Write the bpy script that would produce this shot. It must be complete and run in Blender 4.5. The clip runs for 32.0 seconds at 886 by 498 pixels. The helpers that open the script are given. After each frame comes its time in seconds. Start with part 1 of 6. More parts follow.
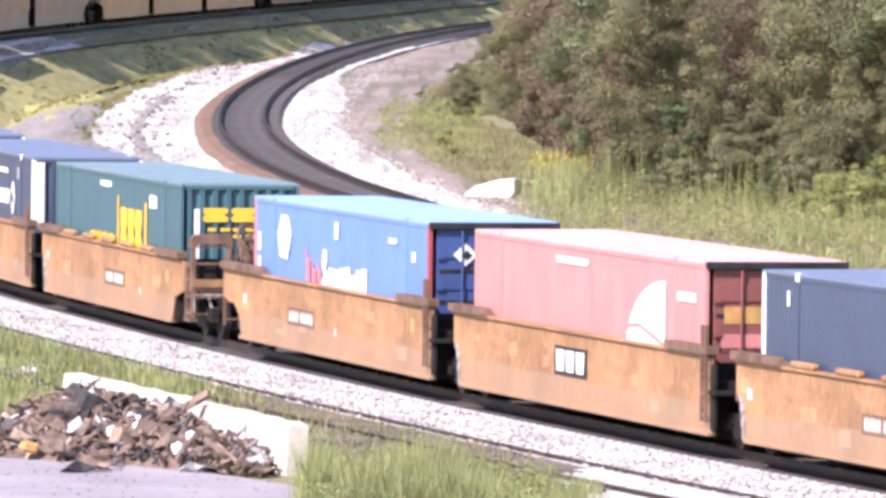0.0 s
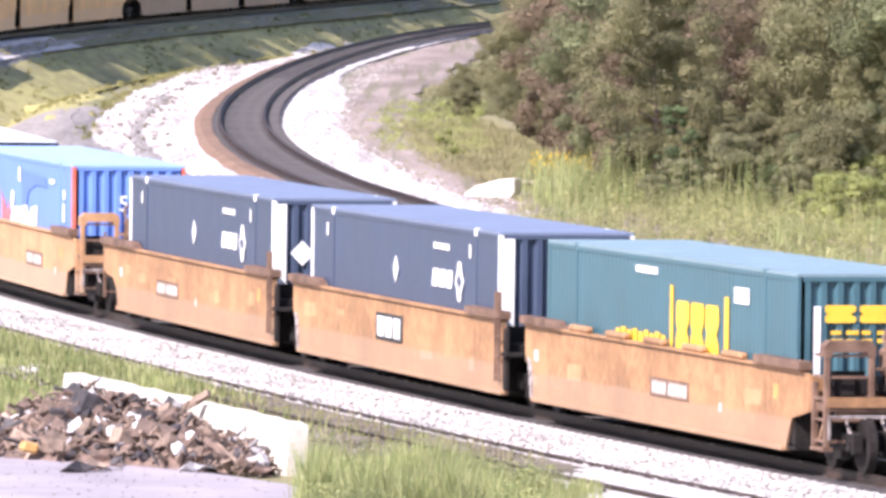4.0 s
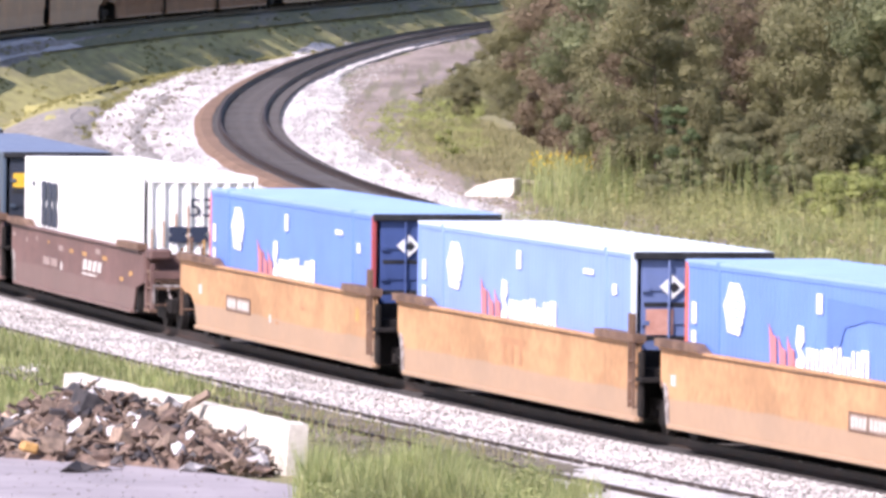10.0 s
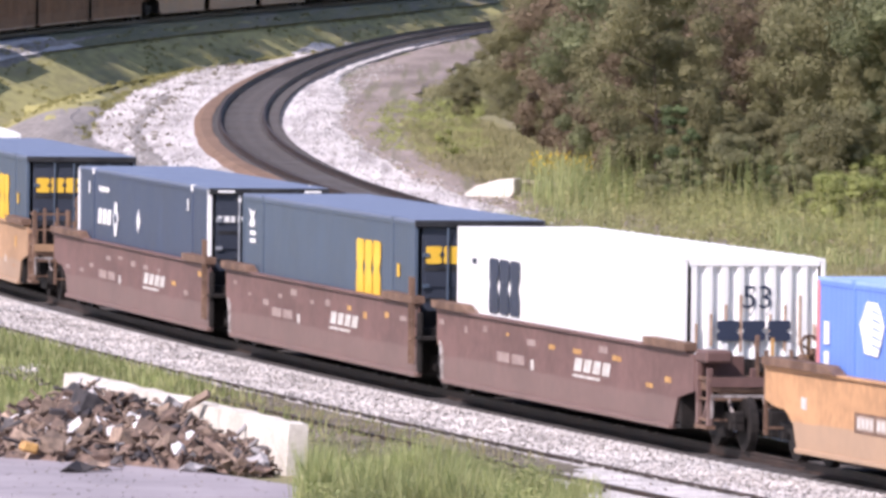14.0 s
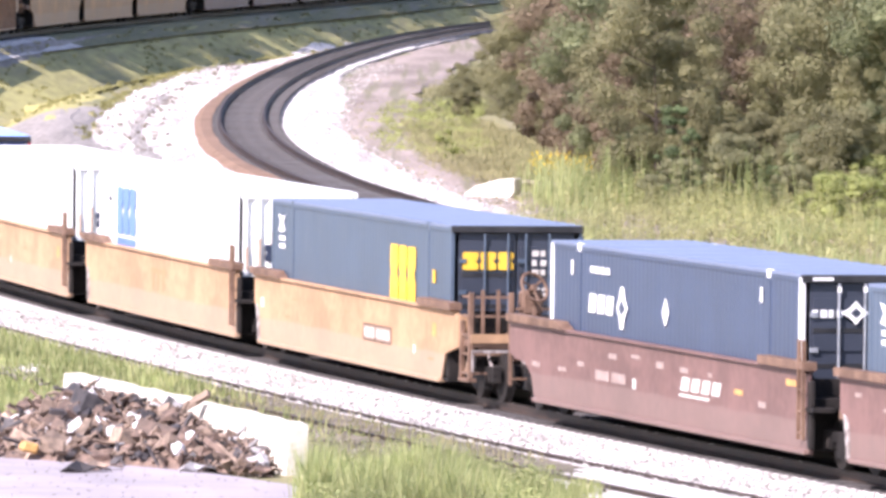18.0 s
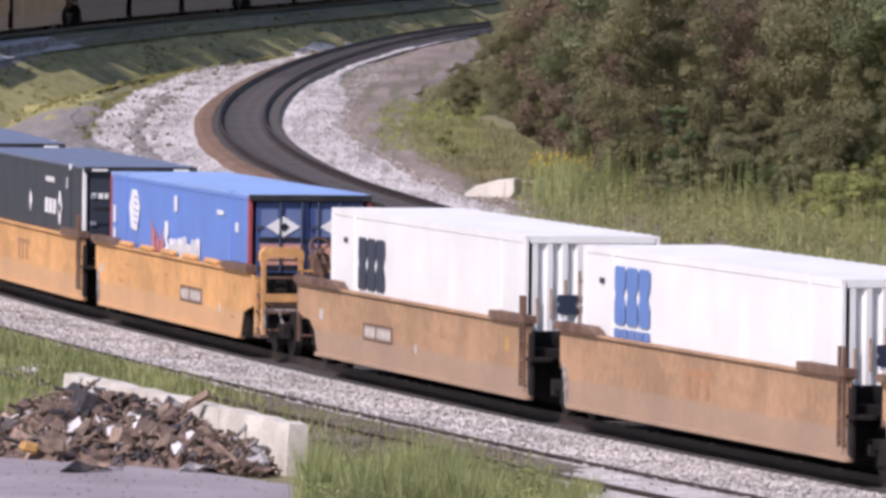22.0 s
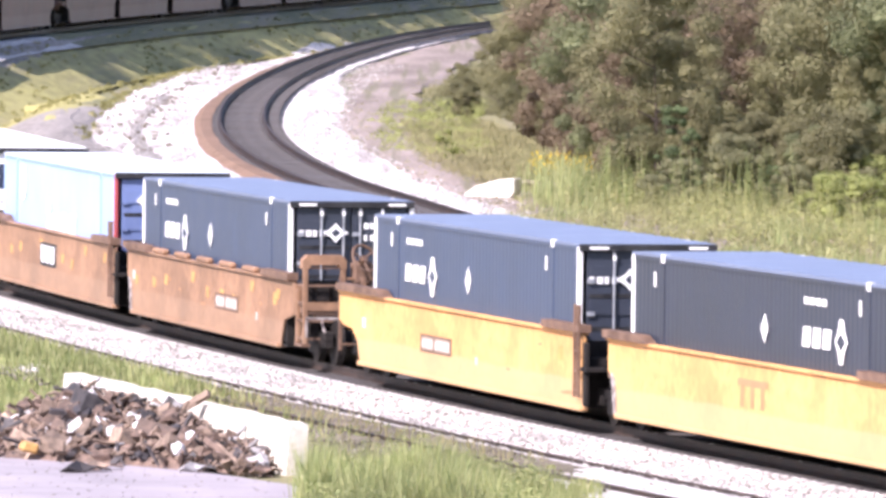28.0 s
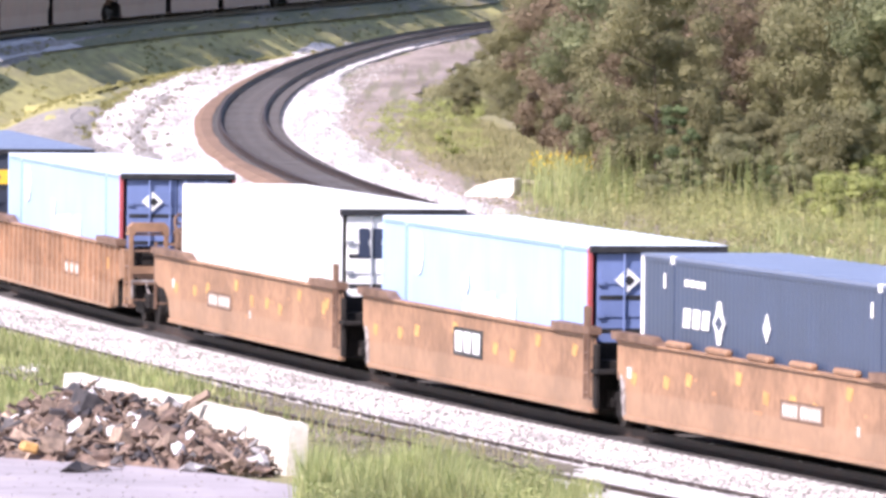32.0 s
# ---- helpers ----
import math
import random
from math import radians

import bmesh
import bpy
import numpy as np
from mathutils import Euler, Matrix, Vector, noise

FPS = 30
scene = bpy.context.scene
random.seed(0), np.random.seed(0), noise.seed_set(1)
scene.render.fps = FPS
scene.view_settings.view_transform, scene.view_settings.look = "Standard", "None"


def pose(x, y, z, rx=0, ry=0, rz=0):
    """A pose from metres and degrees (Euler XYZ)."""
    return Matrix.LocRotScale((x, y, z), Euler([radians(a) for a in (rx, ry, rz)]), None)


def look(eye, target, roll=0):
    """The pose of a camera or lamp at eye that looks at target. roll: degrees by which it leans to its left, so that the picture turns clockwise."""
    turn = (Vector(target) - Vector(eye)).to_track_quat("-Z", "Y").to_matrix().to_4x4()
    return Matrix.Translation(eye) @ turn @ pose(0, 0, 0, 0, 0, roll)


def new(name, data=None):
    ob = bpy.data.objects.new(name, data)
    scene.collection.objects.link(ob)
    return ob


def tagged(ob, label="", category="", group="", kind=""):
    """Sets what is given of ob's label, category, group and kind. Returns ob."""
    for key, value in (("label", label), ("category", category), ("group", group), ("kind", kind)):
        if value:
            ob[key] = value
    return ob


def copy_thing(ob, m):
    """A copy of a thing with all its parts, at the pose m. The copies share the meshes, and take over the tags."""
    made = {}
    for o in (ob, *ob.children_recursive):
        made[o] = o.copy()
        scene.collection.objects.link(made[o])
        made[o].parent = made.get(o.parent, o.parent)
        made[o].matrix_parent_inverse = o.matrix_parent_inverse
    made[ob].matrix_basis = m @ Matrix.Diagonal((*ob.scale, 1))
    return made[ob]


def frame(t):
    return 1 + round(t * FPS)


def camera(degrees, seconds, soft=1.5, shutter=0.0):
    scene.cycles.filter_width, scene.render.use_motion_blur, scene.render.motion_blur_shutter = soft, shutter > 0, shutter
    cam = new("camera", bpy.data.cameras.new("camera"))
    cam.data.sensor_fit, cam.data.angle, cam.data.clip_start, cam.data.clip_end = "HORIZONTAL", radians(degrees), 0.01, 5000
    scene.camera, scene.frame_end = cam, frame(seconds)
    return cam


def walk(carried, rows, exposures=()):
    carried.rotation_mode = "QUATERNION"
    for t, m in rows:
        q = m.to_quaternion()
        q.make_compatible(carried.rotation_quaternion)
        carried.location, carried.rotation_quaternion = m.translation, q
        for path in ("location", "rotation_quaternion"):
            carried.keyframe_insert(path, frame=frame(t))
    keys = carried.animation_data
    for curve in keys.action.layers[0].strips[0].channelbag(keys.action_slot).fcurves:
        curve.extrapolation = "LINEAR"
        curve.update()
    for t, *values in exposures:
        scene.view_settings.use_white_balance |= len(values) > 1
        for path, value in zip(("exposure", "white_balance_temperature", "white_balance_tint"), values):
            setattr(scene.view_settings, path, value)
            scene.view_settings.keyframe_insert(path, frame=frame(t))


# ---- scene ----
cam = camera(4.834, 32.0, soft=3.35)
EYE = Vector((0, 0, 9.88))
VIEW = pose(*EYE, 90 - 2.025, 0, 0) @ pose(0, 0, 0, 0, 0, 0.652)
walk(cam, [(0.0, VIEW), (32.0, VIEW)], exposures=[(0.0, 0.90, 6350, 25), (3.0, 1.04, 6350, 25), (6.0, 1.12, 6350, 25), (7.0, 1.14, 6350, 25), (9.0, 0.85, 6350, 25), (10.0, 0.72, 6350, 25), (12.0, 0.60, 6350, 25), (13.0, 0.45, 6350, 25), (14.5, 0.42, 6350, 25), (16.5, 1.31, 6350, 25), (17.5, 1.30, 6350, 25), (18.5, 1.00, 6350, 25), (19.2, 0.75, 6350, 25), (20.0, 0.30, 6350, 25), (21.0, -0.10, 6350, 25), (22.0, -0.14, 6350, 25), (23.0, 0.06, 6350, 25), (24.0, 0.42, 6350, 25), (25.0, 0.78, 6350, 25), (26.0, 0.85, 6350, 25), (28.0, 1.05, 6350, 25), (32.0, 1.00, 6350, 25)])

# ---------------------------------------------------------------- light
SUN_AZ, SUN_EL = radians(224), radians(43)      # azimuth clockwise from +y
sun_dir = Vector((math.sin(SUN_AZ) * math.cos(SUN_EL), math.cos(SUN_AZ) * math.cos(SUN_EL), math.sin(SUN_EL)))
world = bpy.data.worlds.new("sky")
scene.world = world
world.use_nodes = True
wn = world.node_tree
sky = wn.nodes.new("ShaderNodeTexSky")
sky.sky_type, sky.sun_disc, sky.sun_elevation, sky.sun_rotation = "NISHITA", False, SUN_EL, SUN_AZ
wn.links.new(sky.outputs[0], wn.nodes["Background"].inputs[0])
wn.nodes["Background"].inputs[1].default_value = 0.12
sun = new("sun", bpy.data.lights.new("sun", "SUN"))
sun.data.energy, sun.data.angle, sun.data.color = 5.0, radians(0.5), (1.0, 0.96, 0.91)
sun.matrix_world = look(sun_dir * 300, (0, 0, 0))


# ---------------------------------------------------------------- materials
def surf(name, c1, c2, scale=3.0, rough=0.6, bump=0.2, metal=0.0, fine=40.0, coord="Object", dust=None, streak=0.0, rand=0.0, two=0.5, blotch=None, along=None):
    """A surface of two mixed colours at a coarse and a fine scale, with bump, and road dust up to a height."""
    m = bpy.data.materials.new(name)
    m.use_nodes = True
    nt = m.node_tree
    nd, lk = nt.nodes, nt.links
    b = nd["Principled BSDF"]
    b.inputs["Metallic"].default_value = metal
    tc = nd.new("ShaderNodeTexCoord")
    src = tc.outputs[coord]
    if along:      # wear and wash run along the line
        amp = nd.new("ShaderNodeMapping")
        amp.inputs["Scale"].default_value = (1.0, along, 1.0)
        lk.new(src, amp.inputs[0])
        src = amp.outputs[0]

    def noise_tex(sc, detail, stretch=None):
        n = nd.new("ShaderNodeTexNoise")
        n.inputs["Scale"].default_value, n.inputs["Detail"].default_value = sc, detail
        if stretch:
            mp = nd.new("ShaderNodeMapping")
            mp.inputs["Scale"].default_value = stretch
            lk.new(src, mp.inputs[0])
            lk.new(mp.outputs[0], n.inputs["Vector"])
        else:
            lk.new(src, n.inputs["Vector"])
        return n

    def ramp(sock, lo, hi):
        r = nd.new("ShaderNodeMapRange")
        r.inputs["From Min"].default_value, r.inputs["From Max"].default_value = lo, hi
        lk.new(sock, r.inputs["Value"])
        return r.outputs[0]

    def mix(fac, a, c):
        x = nd.new("ShaderNodeMix")
        x.data_type = "RGBA"
        for sock, val in ((x.inputs["Factor"], fac), (x.inputs["A"], a), (x.inputs["B"], c)):
            if isinstance(val, (tuple, float)):
                sock.default_value = (*val, 1) if isinstance(val, tuple) else val
            else:
                lk.new(val, sock)
        return x.outputs["Result"]

    big, small = noise_tex(scale, 4), noise_tex(fine, 3)
    add = nd.new("ShaderNodeMath")
    add.operation = "ADD"
    lk.new(big.outputs[0], add.inputs[0])
    sm = nd.new("ShaderNodeMath")
    sm.operation = "MULTIPLY_ADD"
    lk.new(small.outputs[0], sm.inputs[0])
    sm.inputs[1].default_value, sm.inputs[2].default_value = two, -two / 2
    lk.new(sm.outputs[0], add.inputs[1])
    col = mix(ramp(add.outputs[0], 0.33, 0.67), c1, c2)
    if streak:
        st = noise_tex(1.6, 4, (1.0, 1.0, 0.22))
        f = nd.new("ShaderNodeMath")
        f.operation = "MULTIPLY"
        lk.new(ramp(st.outputs[0], 0.5, 0.75), f.inputs[0])
        f.inputs[1].default_value = streak
        col = mix(f.outputs[0], col, tuple(v * 0.5 for v in c1))
    if blotch:      # stains drawn out along the line
        colour, width, length, strength = blotch
        st = noise_tex(1.0, 5, (1 / width, 1 / length, 1.0))
        f = nd.new("ShaderNodeMath")
        f.operation = "MULTIPLY"
        lk.new(ramp(st.outputs[0], 0.52, 0.64), f.inputs[0])
        f.inputs[1].default_value = strength
        col = mix(f.outputs[0], col, colour)
    if dust:
        colour, top, strength = dust
        sep = nd.new("ShaderNodeSeparateXYZ")
        lk.new(src, sep.inputs[0])
        wob = nd.new("ShaderNodeMath")
        wob.operation = "MULTIPLY_ADD"
        lk.new(big.outputs[0], wob.inputs[0])
        wob.inputs[1].default_value = 0.16
        lk.new(sep.outputs["Z"], wob.inputs[2])
        f = nd.new("ShaderNodeMapRange")
        f.inputs["From Min"].default_value, f.inputs["From Max"].default_value = top + 0.10, top + 0.05
        f.inputs["To Max"].default_value = strength
        lk.new(wob.outputs[0], f.inputs["Value"])
        col = mix(f.outputs[0], col, colour)
    if rand:
        info = nd.new("ShaderNodeObjectInfo")
        hs = nd.new("ShaderNodeHueSaturation")
        mr = nd.new("ShaderNodeMapRange")
        mr.inputs["To Min"].default_value, mr.inputs["To Max"].default_value = 1 - rand, 1 + rand
        lk.new(info.outputs["Random"], mr.inputs["Value"])
        lk.new(mr.outputs[0], hs.inputs["Value"])
        lk.new(col, hs.inputs["Color"])
        col = hs.outputs[0]
    lk.new(col, b.inputs["Base Color"])
    rr = nd.new("ShaderNodeMapRange")
    rr.inputs["To Min"].default_value, rr.inputs["To Max"].default_value = max(rough - 0.12, 0.05), min(rough + 0.12, 1)
    lk.new(big.outputs[0], rr.inputs["Value"])
    lk.new(rr.outputs[0], b.inputs["Roughness"])
    if bump:
        bp_ = nd.new("ShaderNodeBump")
        bp_.inputs["Strength"].default_value, bp_.inputs["Distance"].default_value = bump, 0.03
        lk.new(add.outputs[0], bp_.inputs["Height"])
        lk.new(bp_.outputs[0], b.inputs["Normal"])
    return m


def island_leaf(name, dark, light, warm, rough=0.6, trans=0.25):
    """Leaves and blades: each island of the mesh takes its own tint."""
    m = bpy.data.materials.new(name)
    m.use_nodes = True
    nd, lk = m.node_tree.nodes, m.node_tree.links
    b = nd["Principled BSDF"]
    geo = nd.new("ShaderNodeNewGeometry")
    rp = nd.new("ShaderNodeValToRGB")
    e = rp.color_ramp.elements
    e[0].color, e[1].color = (*dark, 1), (*warm, 1)
    mid = e.new(0.6)
    mid.color = (*light, 1)
    lk.new(geo.outputs["Random Per Island"], rp.inputs[0])
    tc = nd.new("ShaderNodeTexCoord")
    n = nd.new("ShaderNodeTexNoise")
    n.inputs["Scale"].default_value = 0.5
    lk.new(tc.outputs["Object"], n.inputs["Vector"])
    mr = nd.new("ShaderNodeMapRange")
    mr.inputs["From Min"].default_value, mr.inputs["From Max"].default_value = 0.3, 0.7
    mr.inputs["To Min"].default_value, mr.inputs["To Max"].default_value = 0.65, 1.3
    lk.new(n.outputs[0], mr.inputs["Value"])
    hs = nd.new("ShaderNodeHueSaturation")
    lk.new(mr.outputs[0], hs.inputs["Value"])
    lk.new(rp.outputs[0], hs.inputs["Color"])
    lk.new(hs.outputs[0], b.inputs["Base Color"])
    b.inputs["Roughness"].default_value = rough
    tr = nd.new("ShaderNodeBsdfTranslucent")
    lk.new(hs.outputs[0], tr.inputs["Color"])
    mx = nd.new("ShaderNodeMixShader")
    mx.inputs[0].default_value = trans
    lk.new(b.outputs[0], mx.inputs[1])
    lk.new(tr.outputs[0], mx.inputs[2])
    lk.new(mx.outputs[0], nd["Material Output"].inputs["Surface"])
    return m


GROUND = surf("earth_and_dry_grass", (0.11, 0.115, 0.05), (0.24, 0.215, 0.105), 0.25, 0.95, 0.5, fine=6, blotch=((0.22, 0.19, 0.15), 0.8, 6.0, 0.6), along=0.15)
BALLAST = surf("limestone_ballast", (0.34, 0.32, 0.305), (0.64, 0.605, 0.58), 1.2, 0.9, 1.0, fine=12, two=1.3)
BALLAST_GREY = surf("grey_ballast", (0.15, 0.135, 0.125), (0.29, 0.26, 0.24), 0.35, 0.95, 0.8, fine=5, two=1.0, along=0.15)
DIRT = surf("grey_dirt", (0.165, 0.13, 0.11), (0.32, 0.26, 0.23), 0.5, 0.95, 0.6, fine=8, blotch=((0.14, 0.13, 0.075), 0.5, 5.0, 0.85), along=0.12)
CURVE_GRAVEL = surf("pale_pinkish_gravel", (0.42, 0.385, 0.37), (0.70, 0.655, 0.63), 0.35, 0.9, 1.0, fine=4, two=1.0, blotch=((0.27, 0.235, 0.225), 0.45, 4.5, 0.8), along=0.3)
SIDING_DIRT = surf("brown_cinders", (0.075, 0.062, 0.042), (0.18, 0.152, 0.11), 0.7, 0.95, 0.6, fine=10, two=0.9)
BANK = surf("olive_bank_grass", (0.23, 0.212, 0.08), (0.38, 0.345, 0.13), 0.22, 0.95, 0.6, fine=2.2, two=0.9, blotch=((0.17, 0.15, 0.10), 2.2, 5.0, 0.45), along=0.15)
PAVE = surf("pale_gravel_yard", (0.25, 0.225, 0.24), (0.34, 0.305, 0.325), 0.6, 0.9, 0.3, fine=25)
TRACKBED = surf("oily_trackbed", (0.06, 0.058, 0.066), (0.125, 0.117, 0.124), 0.6, 0.8, 0.8, fine=20)
RUSTBED = surf("rusty_shoulder", (0.13, 0.075, 0.045), (0.24, 0.15, 0.10), 0.6, 0.9, 0.8, fine=18)
TIE = surf("creosoted_timber", (0.038, 0.034, 0.034), (0.085, 0.075, 0.072), 3, 0.8, 0.5)
RAIL = surf("rusty_rail_steel", (0.025, 0.017, 0.014), (0.07, 0.045, 0.035), 2, 0.6, 0.2, metal=0.3)
RAILTOP = surf("polished_rail_head", (0.35, 0.34, 0.33), (0.5, 0.49, 0.48), 2, 0.25, 0.0, metal=1.0)
CONCRETE = surf("weathered_concrete", (0.50, 0.46, 0.39), (0.72, 0.68, 0.60), 1.2, 0.85, 0.3, fine=14)
STEEL_DARK = surf("grimy_dark_steel", (0.010, 0.009, 0.009), (0.028, 0.024, 0.022), 3, 0.7, 0.3)
STEEL_DARK.node_tree.nodes["Principled BSDF"].inputs["Specular IOR Level"].default_value = 0.15      # low gloss, so the undergear stays as black as in shade
STEEL_BROWN = surf("rusty_brown_steel", (0.10, 0.055, 0.035), (0.20, 0.12, 0.08), 3, 0.7, 0.3)
BLACK = surf("black_paint", (0.012, 0.012, 0.014), (0.03, 0.03, 0.032), 3, 0.5, 0.1)
WHITE = surf("white_paint", (0.74, 0.74, 0.73), (0.84, 0.84, 0.83), 2, 0.5, 0.05)
YELLOW = surf("yellow_paint", (0.72, 0.42, 0.03), (0.82, 0.52, 0.06), 2, 0.5, 0.05)
REDP = surf("red_paint", (0.55, 0.10, 0.07), (0.68, 0.16, 0.12), 2, 0.5, 0.05)
STENCIL = surf("faded_stencil_paint", (0.42, 0.39, 0.35), (0.62, 0.59, 0.55), 6, 0.6, 0.05)
GHOST = surf("ghost_lettering", (0.34, 0.175, 0.09), (0.42, 0.22, 0.11), 3, 0.6, 0.05)
BARK = surf("bark", (0.06, 0.045, 0.035), (0.13, 0.10, 0.08), 5, 0.9, 0.6)
DUST = (0.32, 0.212, 0.14)


def body_paint(name, c, s=0.15, vary=0.07, rough=0.45):
    return surf(name, tuple(v * (1 - vary) for v in c), tuple(min(v * (1 + vary), 0.92) for v in c), 0.8, rough, 0.08, streak=s, fine=25)


def well_paint(name, c, dust=DUST, strength=0.6, s=0.5, vary=0.2):
    return surf(name, tuple(v * (1 - vary) for v in c), tuple(v * (1 + vary) for v in c), 0.55, 0.6, 0.12, streak=s * 0.25, dust=(dust, 0.80, strength), fine=5, two=0.6, blotch=(tuple(v * 0.66 for v in c), 2.2, 1.0, 0.4))


# ---------------------------------------------------------------- mesh helpers
def part(name, bm, mat, parent=None, label=""):
    me = bpy.data.meshes.new(name)
    bm.to_mesh(me)
    bm.free()
    for m in mat if isinstance(mat, (list, tuple)) else [mat]:
        me.materials.append(m)
    ob = new(name, me)
    ob.parent = parent
    if label:
        ob["label"] = label
    return ob


def raw(name, verts, faces, mat, parent=None, label="", smooth=False):
    me = bpy.data.meshes.new(name)
    me.from_pydata(verts, [], faces)
    for m in mat if isinstance(mat, (list, tuple)) else [mat]:
        me.materials.append(m)
    if smooth:
        me.polygons.foreach_set("use_smooth", [True] * len(me.polygons))
    ob = new(name, me)
    ob.parent = parent
    if label:
        ob["label"] = label
    return ob


def block(bm, x0, x1, y0, y1, z0, z1, m=None, mi=0):
    """Adds a box to a bmesh."""
    vs = [bm.verts.new((m @ Vector(p)) if m else p) for p in
          ((x0, y0, z0), (x1, y0, z0), (x1, y1, z0), (x0, y1, z0), (x0, y0, z1), (x1, y0, z1), (x1, y1, z1), (x0, y1, z1))]
    for f in ((3, 2, 1, 0), (4, 5, 6, 7), (0, 1, 5, 4), (1, 2, 6, 5), (2, 3, 7, 6), (3, 0, 4, 7)):
        bm.faces.new([vs[i] for i in f]).material_index = mi
    return vs


def boxes(*dims, bevel=0.0):
    bm = bmesh.new()
    for d in dims:
        block(bm, *d)
    if bevel:
        bmesh.ops.bevel(bm, geom=bm.edges[:], offset=bevel, segments=1, affect="EDGES")
    return bm


def prism(outline, y0, y1):
    """An outline in x and z, pushed from y0 to y1."""
    bm = bmesh.new()
    a = [bm.verts.new((x, y0, z)) for x, z in outline]
    b = [bm.verts.new((x, y1, z)) for x, z in outline]
    bm.faces.new(a)
    bm.faces.new(b[::-1])
    n = len(a)
    for i in range(n):
        bm.faces.new((a[i], b[i], b[(i + 1) % n], a[(i + 1) % n]))
    bmesh.ops.recalc_face_normals(bm, faces=bm.faces)
    return bm


def drum(bm, m, r, h, n=20, r2=None):
    """Adds a cylinder along local z."""
    bmesh.ops.create_cone(bm, cap_ends=True, segments=n, radius1=r, radius2=r if r2 is None else r2, depth=h, matrix=m)


def tube(points, r, n=7, closed=False):
    """A bent round bar along a row of points, as one skin."""
    bm = bmesh.new()
    rings = []
    for i, p in enumerate(points):
        a = points[i - 1] if i or closed else p
        b = points[(i + 1) % len(points)] if i + 1 < len(points) or closed else p
        m = Matrix.Translation(p) @ (b - a).to_track_quat("Z", "Y").to_matrix().to_4x4()
        rings.append([bm.verts.new(m @ Vector((r * math.cos(2 * math.pi * k / n), r * math.sin(2 * math.pi * k / n), 0))) for k in range(n)])
    for i in range(len(points) if closed else len(points) - 1):
        u, v = rings[i], rings[(i + 1) % len(points)]
        twist = min(range(n), key=lambda q: (u[0].co - v[q].co).length)
        for k in range(n):
            bm.faces.new((u[k], u[(k + 1) % n], v[(k + 1 + twist) % n], v[(k + twist) % n]))
    if not closed:
        bm.faces.new(rings[0][::-1])
        bm.faces.new(rings[-1])
    bmesh.ops.recalc_face_normals(bm, faces=bm.faces)
    return bm


def limb(bm, p0, p1, r0, r1):
    d = Vector(p1) - Vector(p0)
    m = Matrix.Translation((Vector(p0) + Vector(p1)) / 2) @ d.to_track_quat("Z", "Y").to_matrix().to_4x4()
    bmesh.ops.create_cone(bm, cap_ends=True, segments=7, radius1=r0, radius2=r1, depth=d.length, matrix=m)


# ---------------------------------------------------------------- the railway lines in plan
def build_line():
    """Main line: arc length s, place and heading (0 runs to the camera, + to its right). s = 0 lies about 201 m out."""
    ds = 0.5
    s = np.arange(-900, 460 + ds, ds)
    u = s / 50
    k = 0.0010278 + 0.00030084 * u + 0.00047265 * u ** 2
    k = np.where(s < -60, 0.00135, k)
    k = np.where(s < -240, 0.0005, k)
    k = np.where(s < -320, 0.0, k)
    k = np.where(s > 60, 0.0, k)
    i0 = int(np.argmin(abs(s)))
    th = np.concatenate([[0], np.cumsum((k[1:] + k[:-1]) / 2 * ds)])
    th = th - th[i0] + radians(13.582)
    dx, dy = np.sin(th), -np.cos(th)
    x = np.concatenate([[0], np.cumsum((dx[1:] + dx[:-1]) / 2 * ds)])
    y = np.concatenate([[0], np.cumsum((dy[1:] + dy[:-1]) / 2 * ds)])
    x, y = x - x[i0] - 0.068, y - y[i0] + 201.21
    return s, x + 1.295 * np.cos(th), y + 1.295 * np.sin(th), th


LS, LX, LY, LT = build_line()


def rise(s):
    """Height of the main line's rails: level in front, up a bank at the back."""
    u = np.clip((-np.asarray(s, float) - 55) / 185, 0, 1)
    return 3.0 * u * u * (3 - 2 * u)


def main_at(s, off=0.0):
    x, y, t = np.interp(s, LS, LX), np.interp(s, LS, LY), np.interp(s, LS, LT)
    return x + off * np.cos(t), y + off * np.sin(t), rise(s)


K2, UP2 = 0.818, 1.8      # the back lines lie higher


def line_two(y):
    """The empty curved line behind: x at distance y."""
    return K2 * line_two_low(np.asarray(y, float) / K2)


def line_two_low(y):
    u = (np.clip(y, 330, 730) - 500) / 100
    x = LINE2(u)
    lo, hi = (330 - 500) / 100, (730 - 500) / 100
    x = np.where(y < 330, LINE2(lo) + (y - 330) / 100 * LINE2.deriv()(lo), x)
    return np.where(y > 730, LINE2(hi) + (y - 730) / 100 * LINE2.deriv()(hi), x)
LINE2 = np.polynomial.Polynomial([-8.5652, 1.1271, 1.8673, -0.3178, 0.1441])


# ---------------------------------------------------------------- ground
def smooth01(u):
    u = np.clip(u, 0, 1)
    return u * u * (3 - 2 * u)


def s_of_y(y):
    return np.interp(np.asarray(y, float), LY[::-1], LS[::-1])


def thicket_edge(y):
    """x at which the bushes begin, at distance y."""
    return K2 * np.interp(np.asarray(y, float) / K2, [280, 325, 345, 380, 440, 520, 760], [22, 12, 5.0, 2.6, 1.3, 3.0, 9.0])


